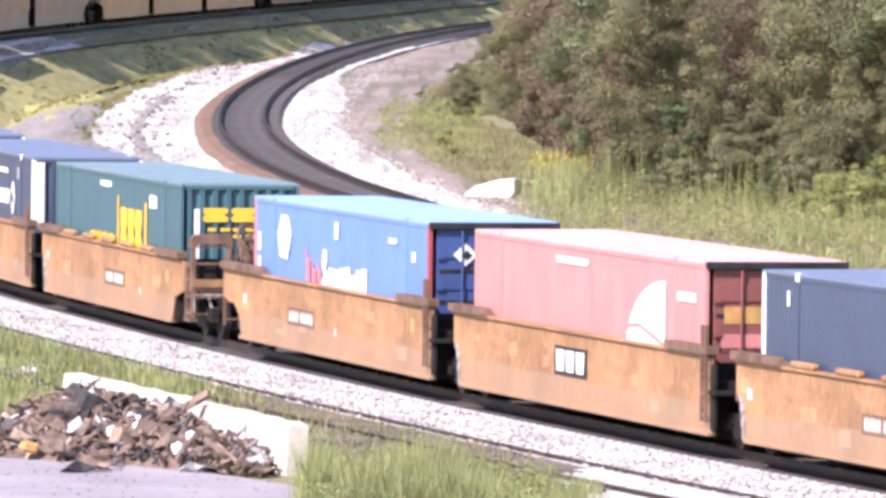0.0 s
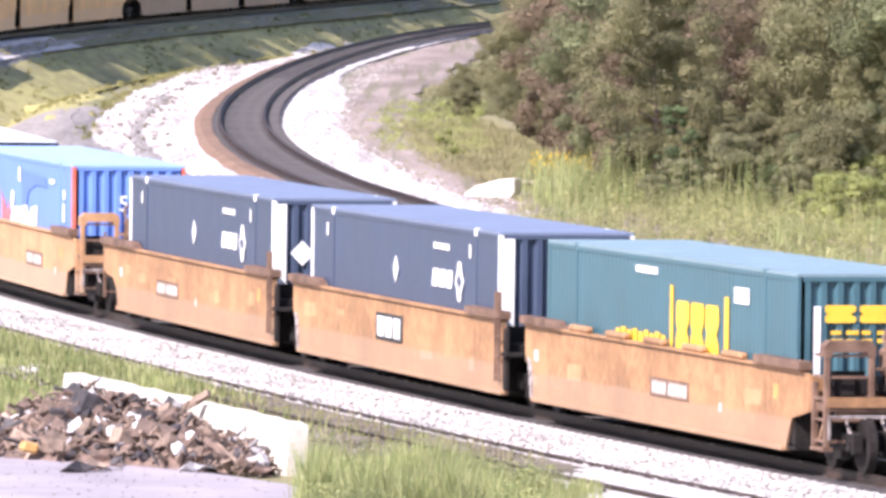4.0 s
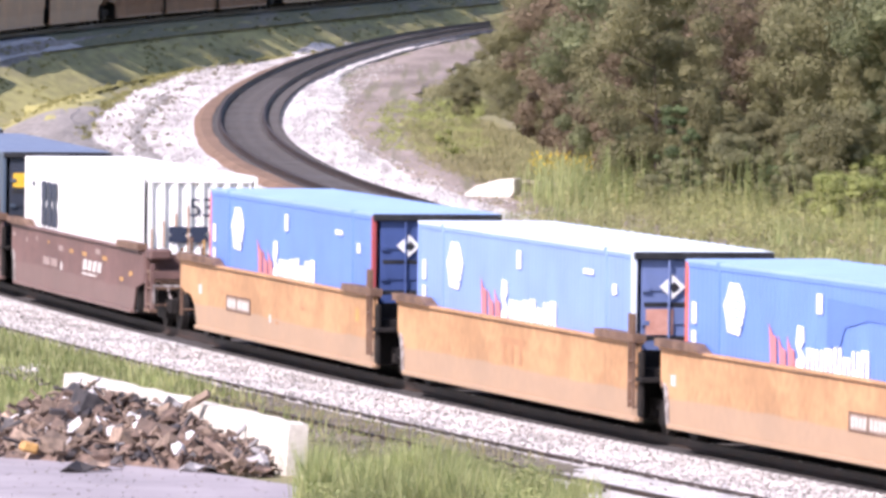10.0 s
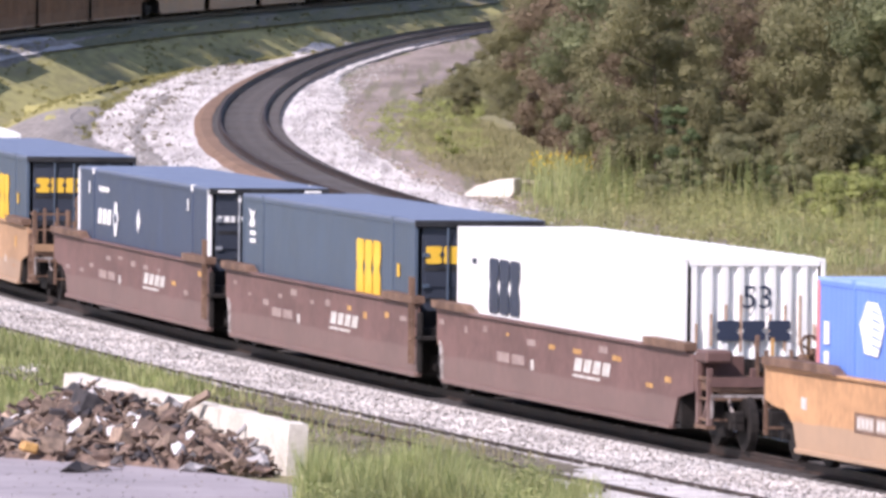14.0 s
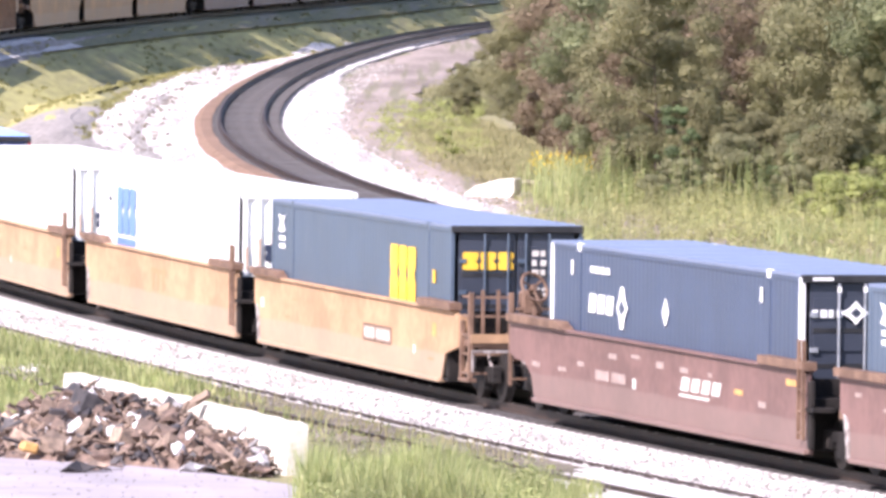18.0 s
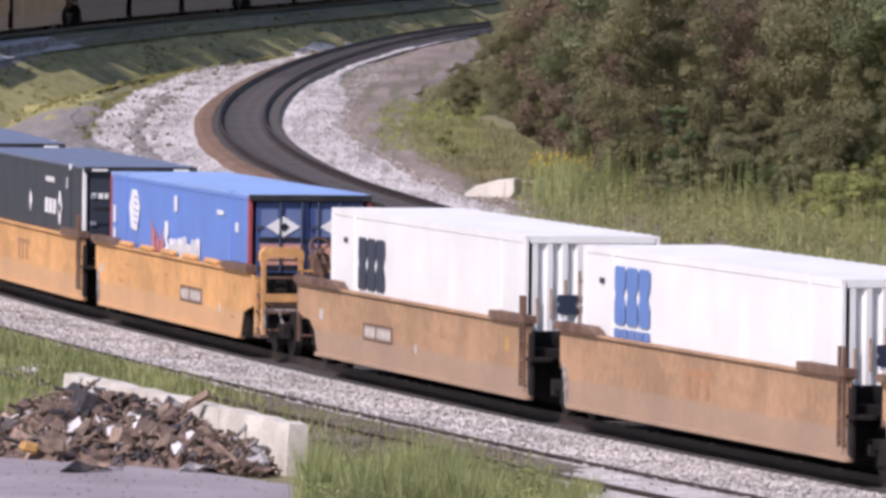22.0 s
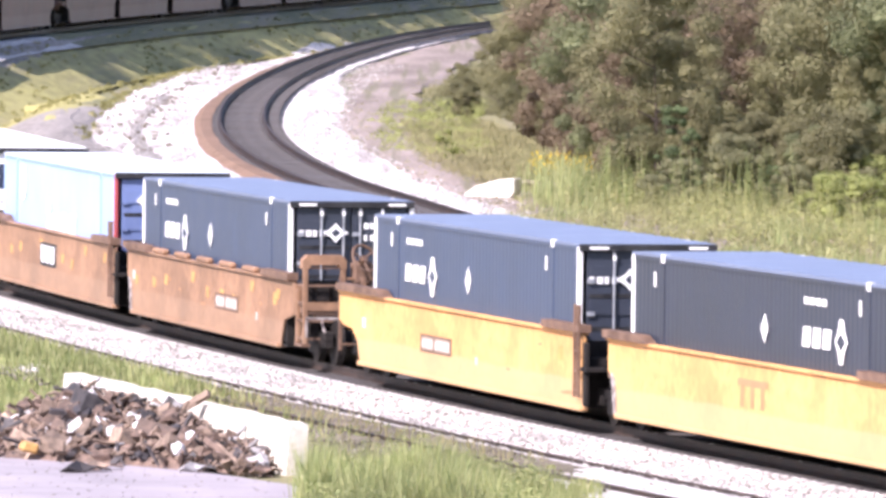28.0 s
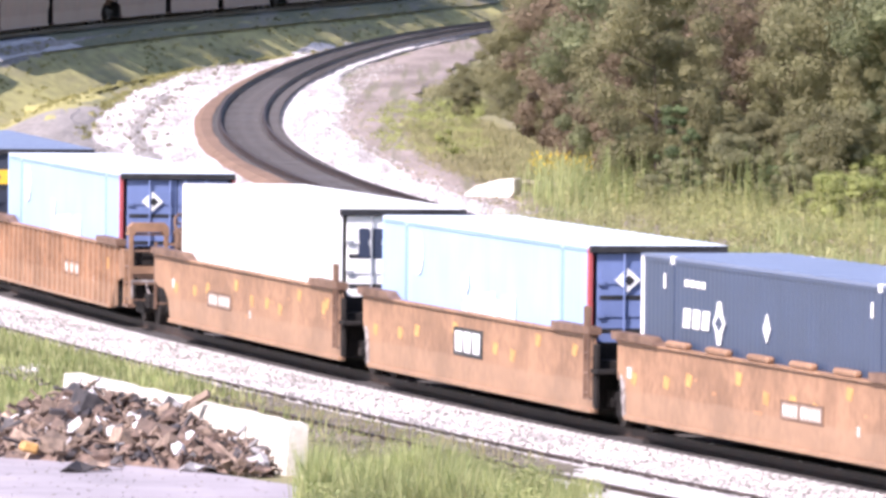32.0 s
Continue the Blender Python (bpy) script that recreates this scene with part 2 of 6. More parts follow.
def ground_z(x, y):
    x, y = np.asarray(x, float), np.asarray(y, float)
    s = s_of_y(y)
    lat = (x - np.interp(y, LY[::-1], LX[::-1])) * np.cos(np.interp(s, LS, LT))
    z = np.full(np.broadcast(x, y).shape, -0.45)
    z = z + np.where(lat > 0, UP2 * smooth01((lat - 3.2) / 5.5) * smooth01((y - 150) / 60), 0)
    bank = rise(s) - 0.5 - np.clip((abs(lat) - 2.6) / 2.0, 0, 30)
    z = np.maximum(z, np.where(rise(s) > 0.02, bank, -9))
    # invented rise beyond the main line, out of view; it lifts the shade trees
    z = z + np.where(lat < 0, smooth01((-lat - 6) / 30) * 11 * smooth01((y - 330) / 90), 0)
    hill = smooth01((x - thicket_edge(y) - 2.0) / 24) * 6.0 * smooth01((y - 240) / 40)
    z = z + hill
    return z + 0.03 * np.sin(x * 1.3 + y * 0.31) * np.sin(y * 0.23 - x * 0.4)


def graded(parts):
    out = [np.arange(a, b, st) for a, b, st in parts]
    return np.concatenate(out)


gx = graded([(-2600, -200, 200), (-200, -60, 20), (-60, -32, 4), (-32, 24, 0.8), (24, 80, 4), (80, 200, 20), (200, 2601, 200)])
gy = graded([(-400, 100, 50), (100, 150, 10), (150, 260, 1.5), (260, 720, 3), (720, 1000, 20), (1000, 4600, 200)])
GX, GY = np.meshgrid(gx, gy)
GZ = ground_z(GX, GY)
nx, ny = len(gx), len(gy)
raw("ground", np.stack([GX.ravel(), GY.ravel(), GZ.ravel()], 1).tolist(),
    [(j * nx + i, j * nx + i + 1, (j + 1) * nx + i + 1, (j + 1) * nx + i) for j in range(ny - 1) for i in range(nx - 1)],
    GROUND, smooth=True)
tagged(bpy.data.objects["ground"], "dry grass and bare earth beside the railway lines", "ground", kind="structure")


TBL_X, TBL_Y = np.arange(-40, 30.01, 0.5), np.arange(150, 640.01, 1.0)
TBL = ground_z(*np.meshgrid(TBL_X, TBL_Y)).tolist()


def ground_at(x, y):
    """Ground height at one place, read from a table."""
    i, j = (x + 40) / 0.5, y - 150
    if not (0 <= i < len(TBL_X) - 1 and 0 <= j < len(TBL_Y) - 1):
        return float(ground_z(x, y))
    a, b = int(i), int(j)
    i, j = i - a, j - b
    r0, r1 = TBL[b], TBL[b + 1]
    return (r0[a] * (1 - i) + r0[a + 1] * i) * (1 - j) + (r1[a] * (1 - i) + r1[a + 1] * i) * j


def ribbon(name, stations, place, section, mat, jitter=0.0, mats=None, seed=1):
    """A strip along a line: section is a list of (offset, height over the rail); edges wander by jitter."""
    rng = random.Random(seed)
    vs, fs = [], []
    n = len(section)
    wander = [0.0] * n
    for i, s in enumerate(stations):
        for j, (off, dz) in enumerate(section):
            wander[j] = 0.8 * wander[j] + rng.uniform(-jitter, jitter)
            o = off + (wander[j] if j in (0, n - 1) else wander[j] * 0.3)
            x, y, z = place(s, o)
            vs.append((float(x), float(y), float(z) + dz))
        if i:
            a = (i - 1) * n
            fs += [(a + j, a + j + 1, a + n + j + 1, a + n + j) for j in range(n - 1)]
    ob = raw(name, vs, fs, mats or mat)
    return ob


def spread(o0, o1, lift, step=0.6):
    """A section that hugs the ground between two offsets, its edges let in."""
    n = max(3, round((o1 - o0) / step))
    return [(o0 + (o1 - o0) * i / n, lift if 0 < i < n else -0.05) for i in range(n + 1)]


def two_x(y):
    """The empty line swings alongside the main line near the camera."""
    return np.maximum(line_two(y), np.interp(y, LY[::-1], LX[::-1]) + 7.0)


def two_at(y, off=0.0):
    """Places on the empty line; offset to the right as seen from the camera."""
    return two_x(y) + off, y, UP2 * smooth01((np.asarray(y, float) - 195) / 50)


def two_ground(y, off=0.0):
    x = two_x(y) + off
    return x, y, ground_z(x, y)


def main_ground(s, off=0.0):
    x, y, _ = main_at(s, off)
    return x, y, ground_z(x, y)


def rail_pair(name, stations, place, offs, label, top=RAIL):
    """Two flat-bottomed rails with foot, web and head, each an object of its own."""
    prof = [(-0.07, -0.172), (-0.07, -0.155), (-0.012, -0.14), (-0.012, -0.045), (-0.036, -0.035), (-0.034, 0.0),
            (0.034, 0.0), (0.036, -0.035), (0.012, -0.045), (0.012, -0.14), (0.07, -0.155), (0.07, -0.172)]
    root = tagged(new(name), label, "railway track", kind="structure")
    for off in offs:
        vs, fs = [], []
        n = len(prof)
        for i, s in enumerate(stations):
            for a, dz in prof:
                x, y, z = place(s, off + a)
                vs.append((float(x), float(y), float(z) + dz))
            if i:
                b = (i - 1) * n
                fs += [(b + j, b + (j + 1) % n, b + n + (j + 1) % n, b + n + j) for j in range(n)]
        ob = raw("rail", vs, fs, [RAIL, top], root)
        ob.data.polygons.foreach_set("material_index", [1 if k % n == 5 else 0 for k in range(len(fs))])
    return root


TIE_MESH = []


def tie_parts(root, stations, place, heading, seed, lift=-0.17):
    """Timber cross-ties, one object each."""
    rng = random.Random(seed)
    if not TIE_MESH:
        first = part("tie", boxes((-1.29, 1.29, -0.115, 0.115, -0.17, 0), bevel=0.012), TIE)
        TIE_MESH.append(first.data)
        bpy.data.objects.remove(first)
    for s in stations:
        x, y, z = place(s, 0.0)
        ob = new("tie", TIE_MESH[0])
        ob.parent = root
        ob.matrix_basis = pose(float(x), float(y), float(z) + lift + rng.uniform(-0.01, 0.008), 0, 0, math.degrees(heading(s)) + rng.uniform(-1.2, 1.2))


def ties(root, stations, place, heading, seed, lift=-0.17):
    """Timber cross-ties joined into one part."""
    rng = random.Random(seed)
    bm = bmesh.new()
    vs, fs = [], []
    for s in stations:
        x, y, z = place(s, 0.0)
        m = pose(float(x), float(y), float(z) + lift, rng.uniform(-0.5, 0.5), rng.uniform(-0.4, 0.4), math.degrees(heading(s)) + rng.uniform(-1.2, 1.2))
        L, W = 1.29 + rng.uniform(-0.05, 0.05), 0.115
        b = len(vs)
        for cx, cy, cz in ((-L, -W, -0.17), (L, -W, -0.17), (L, W, -0.17), (-L, W, -0.17), (-L, -W, 0), (L, -W, 0), (L, W, 0), (-L, W, 0)):
            vs.append(tuple(m @ Vector((cx, cy, cz))))
        fs += [tuple(b + q for q in f) for f in ((4, 5, 6, 7), (0, 1, 5, 4), (1, 2, 6, 5), (2, 3, 7, 6), (3, 0, 4, 7))]
    ob = raw("cross_ties", vs, fs, TIE, root)
    ob["kind"] = "stuff"


def stones(name, count, spot, size, mat, label, seed):
    """Broken stones scattered on a surface, as one object."""
    rng = random.Random(seed)
    vs, fs = [], []
    base = [(1, 0, 0), (-1, 0, 0), (0, 1, 0), (0, -1, 0), (0, 0, 1), (0, 0, -0.6)]
    tri = ((0, 2, 4), (2, 1, 4), (1, 3, 4), (3, 0, 4), (2, 0, 5), (1, 2, 5), (3, 1, 5), (0, 3, 5))
    for _ in range(count):
        x, y, z = spot(rng)
        r = rng.uniform(*size)
        e = Euler((rng.uniform(0, 6), rng.uniform(0, 6), rng.uniform(0, 6))).to_matrix()
        b = len(vs)
        for p in base:
            q = e @ Vector([c * r * rng.uniform(0.6, 1.2) for c in p])
            vs.append((x + q.x, y + q.y, z + q.z * 0.8))
        fs += [(b + i, b + j, b + k) for i, j, k in tri]
    ob = raw(name, vs, fs, mat)
    return tagged(ob, label, "gravel", kind="stuff")


all_s = np.concatenate([np.arange(-620, -110, 4.0), np.arange(-110, 140, 1.0), np.arange(140, 450, 5.0)])
tagged(ribbon("far_ballast_bed", np.arange(-620, -253, 4.0), main_at, [(-3.3, -0.62), (-2.7, -0.34), (-1.9, -0.20), (1.9, -0.20), (3.4, -0.62)], GROUND, 0.05, seed=2),
       "weedy brown bed of the main line on the bank", "ballast", kind="structure")
tagged(ribbon("ballast_bed", all_s[all_s > -258], main_at, [(-3.3, -0.62), (-2.7, -0.34), (-1.9, -0.20), (1.9, -0.20), (3.4, -0.62)], BALLAST, 0.05),
       "pale limestone ballast under the main line", "ballast", kind="structure")
tagged(ribbon("ballast_shoulder", np.arange(-95, 75, 1.0), main_at, [(-4.78, -0.075), (-4.3, -0.07), (-3.2, -0.16), (-2.3, -0.20)], BALLAST, 0.10, seed=3),
       "pale limestone gravel between the two lines", "ballast", kind="structure")
tagged(ribbon("siding_bed", np.arange(-95, 26, 1.0), main_at, [(-8.4, -0.44), (-6.9, -0.16), (-6.2, -0.065), (-4.65, -0.07), (-4.3, -0.12)], SIDING_DIRT, 0.16, seed=4),
       "brown dirt and cinders on the overgrown siding", "dirt", kind="structure")
tagged(ribbon("siding_ballast", np.arange(24, 75, 1.0), main_at, [(-9.6, -0.40), (-7.6, -0.12), (-4.7, -0.06), (-4.2, -0.10)], BALLAST, 0.2, seed=5),
       "pale limestone ballast on the siding", "ballast", kind="structure")
main_track = rail_pair("main_track", all_s, main_at, (-0.7525, 0.7525), "main line rails on timber ties", RAILTOP)
tie_parts(main_track, np.arange(-60, 42, 0.55), main_at, lambda s: float(np.interp(s, LS, LT)), 4)
ties(main_track, np.concatenate([np.arange(-260.2, -60, 0.55), np.arange(42, 130, 0.55)]), main_at, lambda s: float(np.interp(s, LS, LT)), 5)
siding = rail_pair("siding_track", np.arange(-95, 75, 1.0), main_at, (-4.52, -6.02), "rusty rails of the little-used siding", RAIL)

two_y = np.concatenate([np.arange(120, 260, 5.0), np.arange(260, 640, 2.5)])


def gravel_ground(y, off=0.0):
    """The pale gravel beside the curved line runs out on its right at the far end."""
    f = 1 - float(smooth01((y - 385) / 70))
    return two_ground(y, 1.8 + (off - 1.8) * f if off > 1.8 else off)


def verge_ground(y, off=0.0):
    f = float(smooth01((y - 385) / 70))
    return two_ground(y, off - 1.3 * f * max(0.0, 1 - (off - 3.0) / 3.6))


tagged(ribbon("curve_gravel", np.arange(256, 560, 2.0), gravel_ground, [(-5.0, 0.02), (-4.3, 0.10), (-2.5, 0.13), (-1.9, 0.13), (1.9, 0.13), (2.7, 0.13), (3.7, 0.04)], CURVE_GRAVEL, 0.3, seed=7),
       "wide spread of pale gravel beside the curved line", "ballast", kind="structure")
tagged(ribbon("curve_trackbed", two_y, two_at, [(-1.68, -0.36), (-1.4, -0.185), (1.2, -0.185), (1.45, -0.36)], TRACKBED, 0.03, seed=8),
       "dark oil-stained bed of the curved line", "trackbed", kind="structure")
tagged(ribbon("rusty_shoulder", two_y, two_at, [(-1.66, -0.32), (-1.40, -0.165), (-1.0, -0.16)], RUSTBED, 0.03, seed=9),
       "rust-brown stained shoulder of the curved line", "trackbed", kind="structure")
curve_track = rail_pair("curve_track", two_y, two_at, (-0.7525, 0.7525), "dark rails of the empty curved line", RAIL)


def heading_two(y):
    return math.atan2(1.0, float(line_two(y + 0.5) - line_two(y - 0.5))) - math.pi / 2


tie_parts(curve_track, np.arange(250, 430, 0.6), two_at, heading_two, 7)
ties(curve_track, np.arange(430.2, 620, 0.6), two_at, heading_two, 8)
tagged(ribbon("dirt_verge", np.arange(240, 600, 3.0), verge_ground, spread(3.0, 6.6, 0.11), DIRT, 0.45, seed=11),
       "bare grey dirt between the gravel and the weeds", "dirt", kind="structure")
tagged(ribbon("service_road", np.arange(262, 385, 3.0), two_ground, spread(-8.3, -4.75, 0.10), BALLAST_GREY, 0.3, seed=12),
       "grey gravel service road along the bank", "road", kind="structure")
tagged(ribbon("bank_track", np.arange(-176, -70, 3.0), main_ground, spread(2.7, 9.5, 0.14), BALLAST_GREY, 0.3, seed=19),
       "grey-brown gravel track below the bank", "gravel", kind="structure")
tagged(ribbon("bank_slope", np.arange(-560, -160, 2.0), main_ground, spread(1.9, 8.9, 0.13), BANK, 0.6, seed=15),
       "olive and yellow grass slope of the embankment", "grass", kind="structure")
tagged(ribbon("wheel_ruts", np.arange(300, 400, 2.0), two_ground, [(-3.75, 0.10), (-3.6, 0.15), (-3.3, 0.155), (-3.15, 0.11)], BALLAST_GREY, 0.14, seed=16),
       "grey vehicle rut in the pale gravel", "gravel", kind="structure")
def spill_ground(s, off=0.0):
    """The spilled ballast thins out towards the back."""
    f = 1 - float(smooth01((-s - 235) / 65))
    return main_ground(s, 1.7 + (off - 1.7) * (0.25 + 0.75 * f))


tagged(ribbon("bank_ballast", np.arange(-300, -150, 2.0), spill_ground, spread(1.7, 3.7, 0.19, 0.4), BALLAST_GREY, 0.5, seed=13),
       "grey ballast spilled down the embankment", "ballast", kind="structure")


def yard_at(s, off):
    x, y, z = main_at(s, off + 1.9 * float(smooth01((s - 8) / 10)) + 0.9 * float(smooth01((s - 16) / 8)))
    return x, y, -0.40 + 0 * z


tagged(ribbon("yard", np.arange(-60, 60, 1.5), yard_at, [(-60, 0), (-30, 0), (-14, 0), (-12.9, 0), (-12.2, -0.03)], PAVE, 0.1, seed=14),
       "pale lilac-grey gravel yard in front of the wall", "yard", kind="structure")


# ---------------------------------------------------------------- rolling stock
def bar(parent, name, mat, x0, x1, z0, z1, y=-1.297, d=0.008, label=""):
    return part(name, boxes((x0, x1, y - d, y, z0, z1)), mat, parent, label)


def shape(parent, name, mat, outline, y=-1.297, d=0.008, label=""):
    return part(name, prism(outline, y - d, y), mat, parent, label)


def end_bar(parent, name, mat, y0, y1, z0, z1, x=8.08, d=0.008, label=""):
    return part(name, boxes((x, x + d, y0, y1, z0, z1)), mat, parent, label)


def letters(text, size, mat, parent, m, label=""):
    cu = bpy.data.curves.new("figures", "FONT")
    cu.body, cu.size, cu.align_x, cu.align_y, cu.extrude = text, size, "CENTER", "CENTER", 0.004
    tmp = bpy.data.objects.new("figures", cu)
    scene.collection.objects.link(tmp)
    me = bpy.data.meshes.new_from_object(tmp.evaluated_get(bpy.context.evaluated_depsgraph_get()))
    bpy.data.objects.remove(tmp)
    me.transform(m)
    me.materials.clear()
    me.materials.append(mat)
    ob = new("number_mark", me)
    ob.parent = parent
    if label:
        ob["label"] = label
    return ob


def ellipse(cx, cz, rx, rz, n=18):
    return [(cx + rx * math.cos(2 * math.pi * i / n), cz + rz * math.sin(2 * math.pi * i / n)) for i in range(n)]


def diamond(cx, cz, rx, rz):
    return [(cx - rx, cz), (cx, cz - rz), (cx + rx, cz), (cx, cz + rz)]


def corrugated(x0, x1, z0, z1, y, depth, pitch, axis="x"):
    """A sheet with upright trapezoid ribs; axis y makes an end wall at x = y."""
    n = max(1, round((x1 - x0) / pitch))
    p = (x1 - x0) / n
    pts = []
    for i in range(n):
        a = x0 + i * p
        pts += [(a, 0), (a + 0.35 * p, 0), (a + 0.5 * p, depth), (a + 0.85 * p, depth)]
    pts.append((x1, 0))
    bm = bmesh.new()
    lo, hi = [], []
    for a, dd in pts:
        q = (a, y + dd) if axis == "x" else (y - dd, a)
        lo.append(bm.verts.new((*q, z0)))
        hi.append(bm.verts.new((*q, z1)))
    for i in range(len(pts) - 1):
        bm.faces.new((lo[i], lo[i + 1], hi[i + 1], hi[i]))
    return bm


HX, HY, Z0, Z1 = 8.075, 1.295, 0.36, 3.25


def container(style, label):
    """A 53-foot box: x runs forward, the side that shows is at -y."""
    st = STYLES[style]
    root = tagged(new("container"), label, "container", "containers on the train")
    P = st["paint"]
    # walls, roof, rails, posts
    part("side_wall", corrugated(-HX + 0.12, HX - 0.12, Z0 + 0.16, Z1 - 0.1, -HY + 0.012, 0.004, 0.26), P, root)
    part("side_wall", corrugated(-HX + 0.12, HX - 0.12, Z0 + 0.16, Z1 - 0.1, HY - 0.014, 0.012, 0.26), P, root)
    crown_line = [(-HX, Z1 - 0.05), (HX, Z1 - 0.05), (HX, Z1)]
    for i in range(24, 0, -1):
        x = -7.9 + i * 0.64
        crown_line += [(x, Z1), (x - 0.05, Z1 + 0.012), (x - 0.3, Z1 + 0.012), (x - 0.35, Z1)]
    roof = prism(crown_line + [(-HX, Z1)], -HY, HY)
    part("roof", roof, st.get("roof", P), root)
    for sy in (-1, 1):
        y0, y1 = sorted((sy * HY, sy * (HY - 0.07)))
        part("top_rail", boxes((-HX + 0.15, HX - 0.15, y0, y1, Z1 - 0.13, Z1 - 0.05)), st.get("rail", P), root)
        part("bottom_rail", boxes((-HX + 0.15, HX - 0.15, y0, y1, Z0, Z0 + 0.18)), P, root)
        for x, key in ((-HX, "rear_post"), (HX, "front_post")):
            x0, x1 = sorted((x, x - math.copysign(0.17 if key == "rear_post" else st.get("front_w", 0.15), x)))
            part("corner_post", boxes((x0, x1, y0 - 0.004, y1 + 0.004, Z0, Z1 - 0.055), bevel=0.008), st.get(key, P), root)
        for x in (-6.1, 6.1):
            part("lifting_post", boxes((x - 0.09, x + 0.09, y0 - 0.005, y1 + 0.005, Z0 + 0.1, Z1 - 0.05)), st.get("mid_post", P), root)
            part("casting", boxes((x - 0.1, x + 0.1, y0 - 0.008, y1 + 0.008, Z1 - 0.14, Z1 + 0.012), bevel=0.01), st.get("casting", P), root)
    part("floor", boxes((-HX + 0.02, HX - 0.1, -HY + 0.03, HY - 0.03, Z0 + 0.02, Z0 + 0.17)), STEEL_DARK, root)
    part("rear_wall", boxes((-HX + 0.03, -HX + 0.07, -HY + 0.08, HY - 0.08, Z0 + 0.1, Z1 - 0.06)), P, root)
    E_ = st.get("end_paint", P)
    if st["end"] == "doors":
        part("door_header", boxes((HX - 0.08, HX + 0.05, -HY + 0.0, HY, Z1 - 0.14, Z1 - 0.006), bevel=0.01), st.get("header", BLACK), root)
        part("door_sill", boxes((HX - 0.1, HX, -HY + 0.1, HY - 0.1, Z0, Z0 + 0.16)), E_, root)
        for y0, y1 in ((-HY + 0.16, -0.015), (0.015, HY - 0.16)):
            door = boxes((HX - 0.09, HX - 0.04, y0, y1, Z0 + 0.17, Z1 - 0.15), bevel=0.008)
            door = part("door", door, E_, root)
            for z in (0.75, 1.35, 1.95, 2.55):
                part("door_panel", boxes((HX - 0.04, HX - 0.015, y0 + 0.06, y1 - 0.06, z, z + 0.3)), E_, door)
            for y in (y0 + 0.5, y1 - 0.16) if y0 < 0 else (y0 + 0.16, y1 - 0.5):
                rod = bmesh.new()
                drum(rod, pose(HX + 0.02, y, (Z0 + Z1) / 2), 0.022, Z1 - Z0 - 0.3, 8)
                part("lock_rod", rod, st.get("rod", E_), door)
            for z in (0.72, 1.33, 1.93, 2.53):
                part("hinge", boxes((HX - 0.04, HX + 0.012, y0 + 0.0, y0 + 0.14, z, z + 0.08)), st.get("rod", E_), door)
            part("crossbar_gap", boxes((HX - 0.05, HX - 0.008, y0 + 0.05, y1 - 0.05, 1.66, 1.74)), BLACK, door)
            part("crossbar_gap", boxes((HX - 0.05, HX - 0.008, y0 + 0.05, y1 - 0.05, 2.26, 2.34)), BLACK, door)
    else:
        part("front_wall", corrugated(-HY + 0.14, HY - 0.14, Z0 + 0.1, Z1 - 0.1, HX - 0.01, 0.07, 0.29, "y"), E_, root)
        part("front_header", boxes((HX - 0.1, HX, -HY + 0.1, HY - 0.1, Z1 - 0.13, Z1 - 0.05)), E_, root)
        part("front_sill", boxes((HX - 0.1, HX, -HY + 0.1, HY - 0.1, Z0, Z0 + 0.14)), E_, root)
    st["marks"](root)
    return root


def face(m):
    """Stands a flat letter on the -y side."""
    return m @ pose(0, 0, 0, 90, 0, 0)


def white_word(r):
    """A row of tall white shapes standing for a painted word."""
    shape(r, "white_lettering", WHITE, [(-1.42, 1.58), (-1.0, 1.56), (-0.92, 1.84), (-1.16, 1.98), (-0.98, 2.12), (-1.02, 2.36), (-1.36, 2.38), (-1.46, 2.06), (-1.24, 1.84), (-1.44, 1.78)], y=-1.302)
    for i, h in enumerate((0.42, 0.5, 0.46, 0.5, 0.44, 0.48, 0.52)):
        x, z, w = -0.84 + i * 0.51, 1.60 - (0.08 if i % 3 == 1 else 0.0), 0.42
        cup = [(0, 0), (w, 0), (w, h), (w * 0.62, h), (w * 0.62, h * 0.34), (w * 0.36, h * 0.34), (w * 0.36, h), (0, h)]
        shape(r, "white_lettering", WHITE, [(x + a, z + (b if i % 2 else h - b)) for a, b in cup][::1 if i % 2 else -1], y=-1.302)


def marks_blue(r):
    shape(r, "round_emblem", WHITE, [(-5.45, 2.08), (-4.75, 2.04), (-4.55, 2.3), (-4.42, 2.55), (-4.6, 2.8), (-4.8, 2.94), (-5.35, 2.94), (-5.5, 2.75), (-5.72, 2.55), (-5.55, 2.3)], y=-1.302)
    for z in (2.42, 1.92):
        bar(r, "side_mark", WHITE, -7.62, -7.35, z - 0.28, z + 0.1, -1.302)
    bar(r, "white_panel", WHITE, -0.3, 0.02, 2.62, 2.96, -1.302)
    bar(r, "small_lettering", WHITE, 4.6, 5.3, 2.72, 2.82, -1.302)
    bar(r, "small_lettering", WHITE, 6.65, 6.95, 2.42, 2.62, -1.302)
    for x, h in ((-2.9, 0.62), (-2.35, 0.42), (-1.85, 0.44)):
        shape(r, "red_lettering", FADED_RED, [(x, 1.6), (x + 0.34, 1.58), (x + 0.3, 1.5 + h), (x + 0.08, 1.54 + h), (x - 0.12, 1.72 + h)], y=-1.302)
    white_word(r)
    for i in range(5):
        z = 2.22 + i * 0.14
        shape(r, "emblem_gap", r.children[0].data.materials[0], [(-5.05, z), (-4.58, z - 0.05), (-4.58, z - 0.02), (-5.05, z + 0.035)], y=-1.3105, d=0.003)


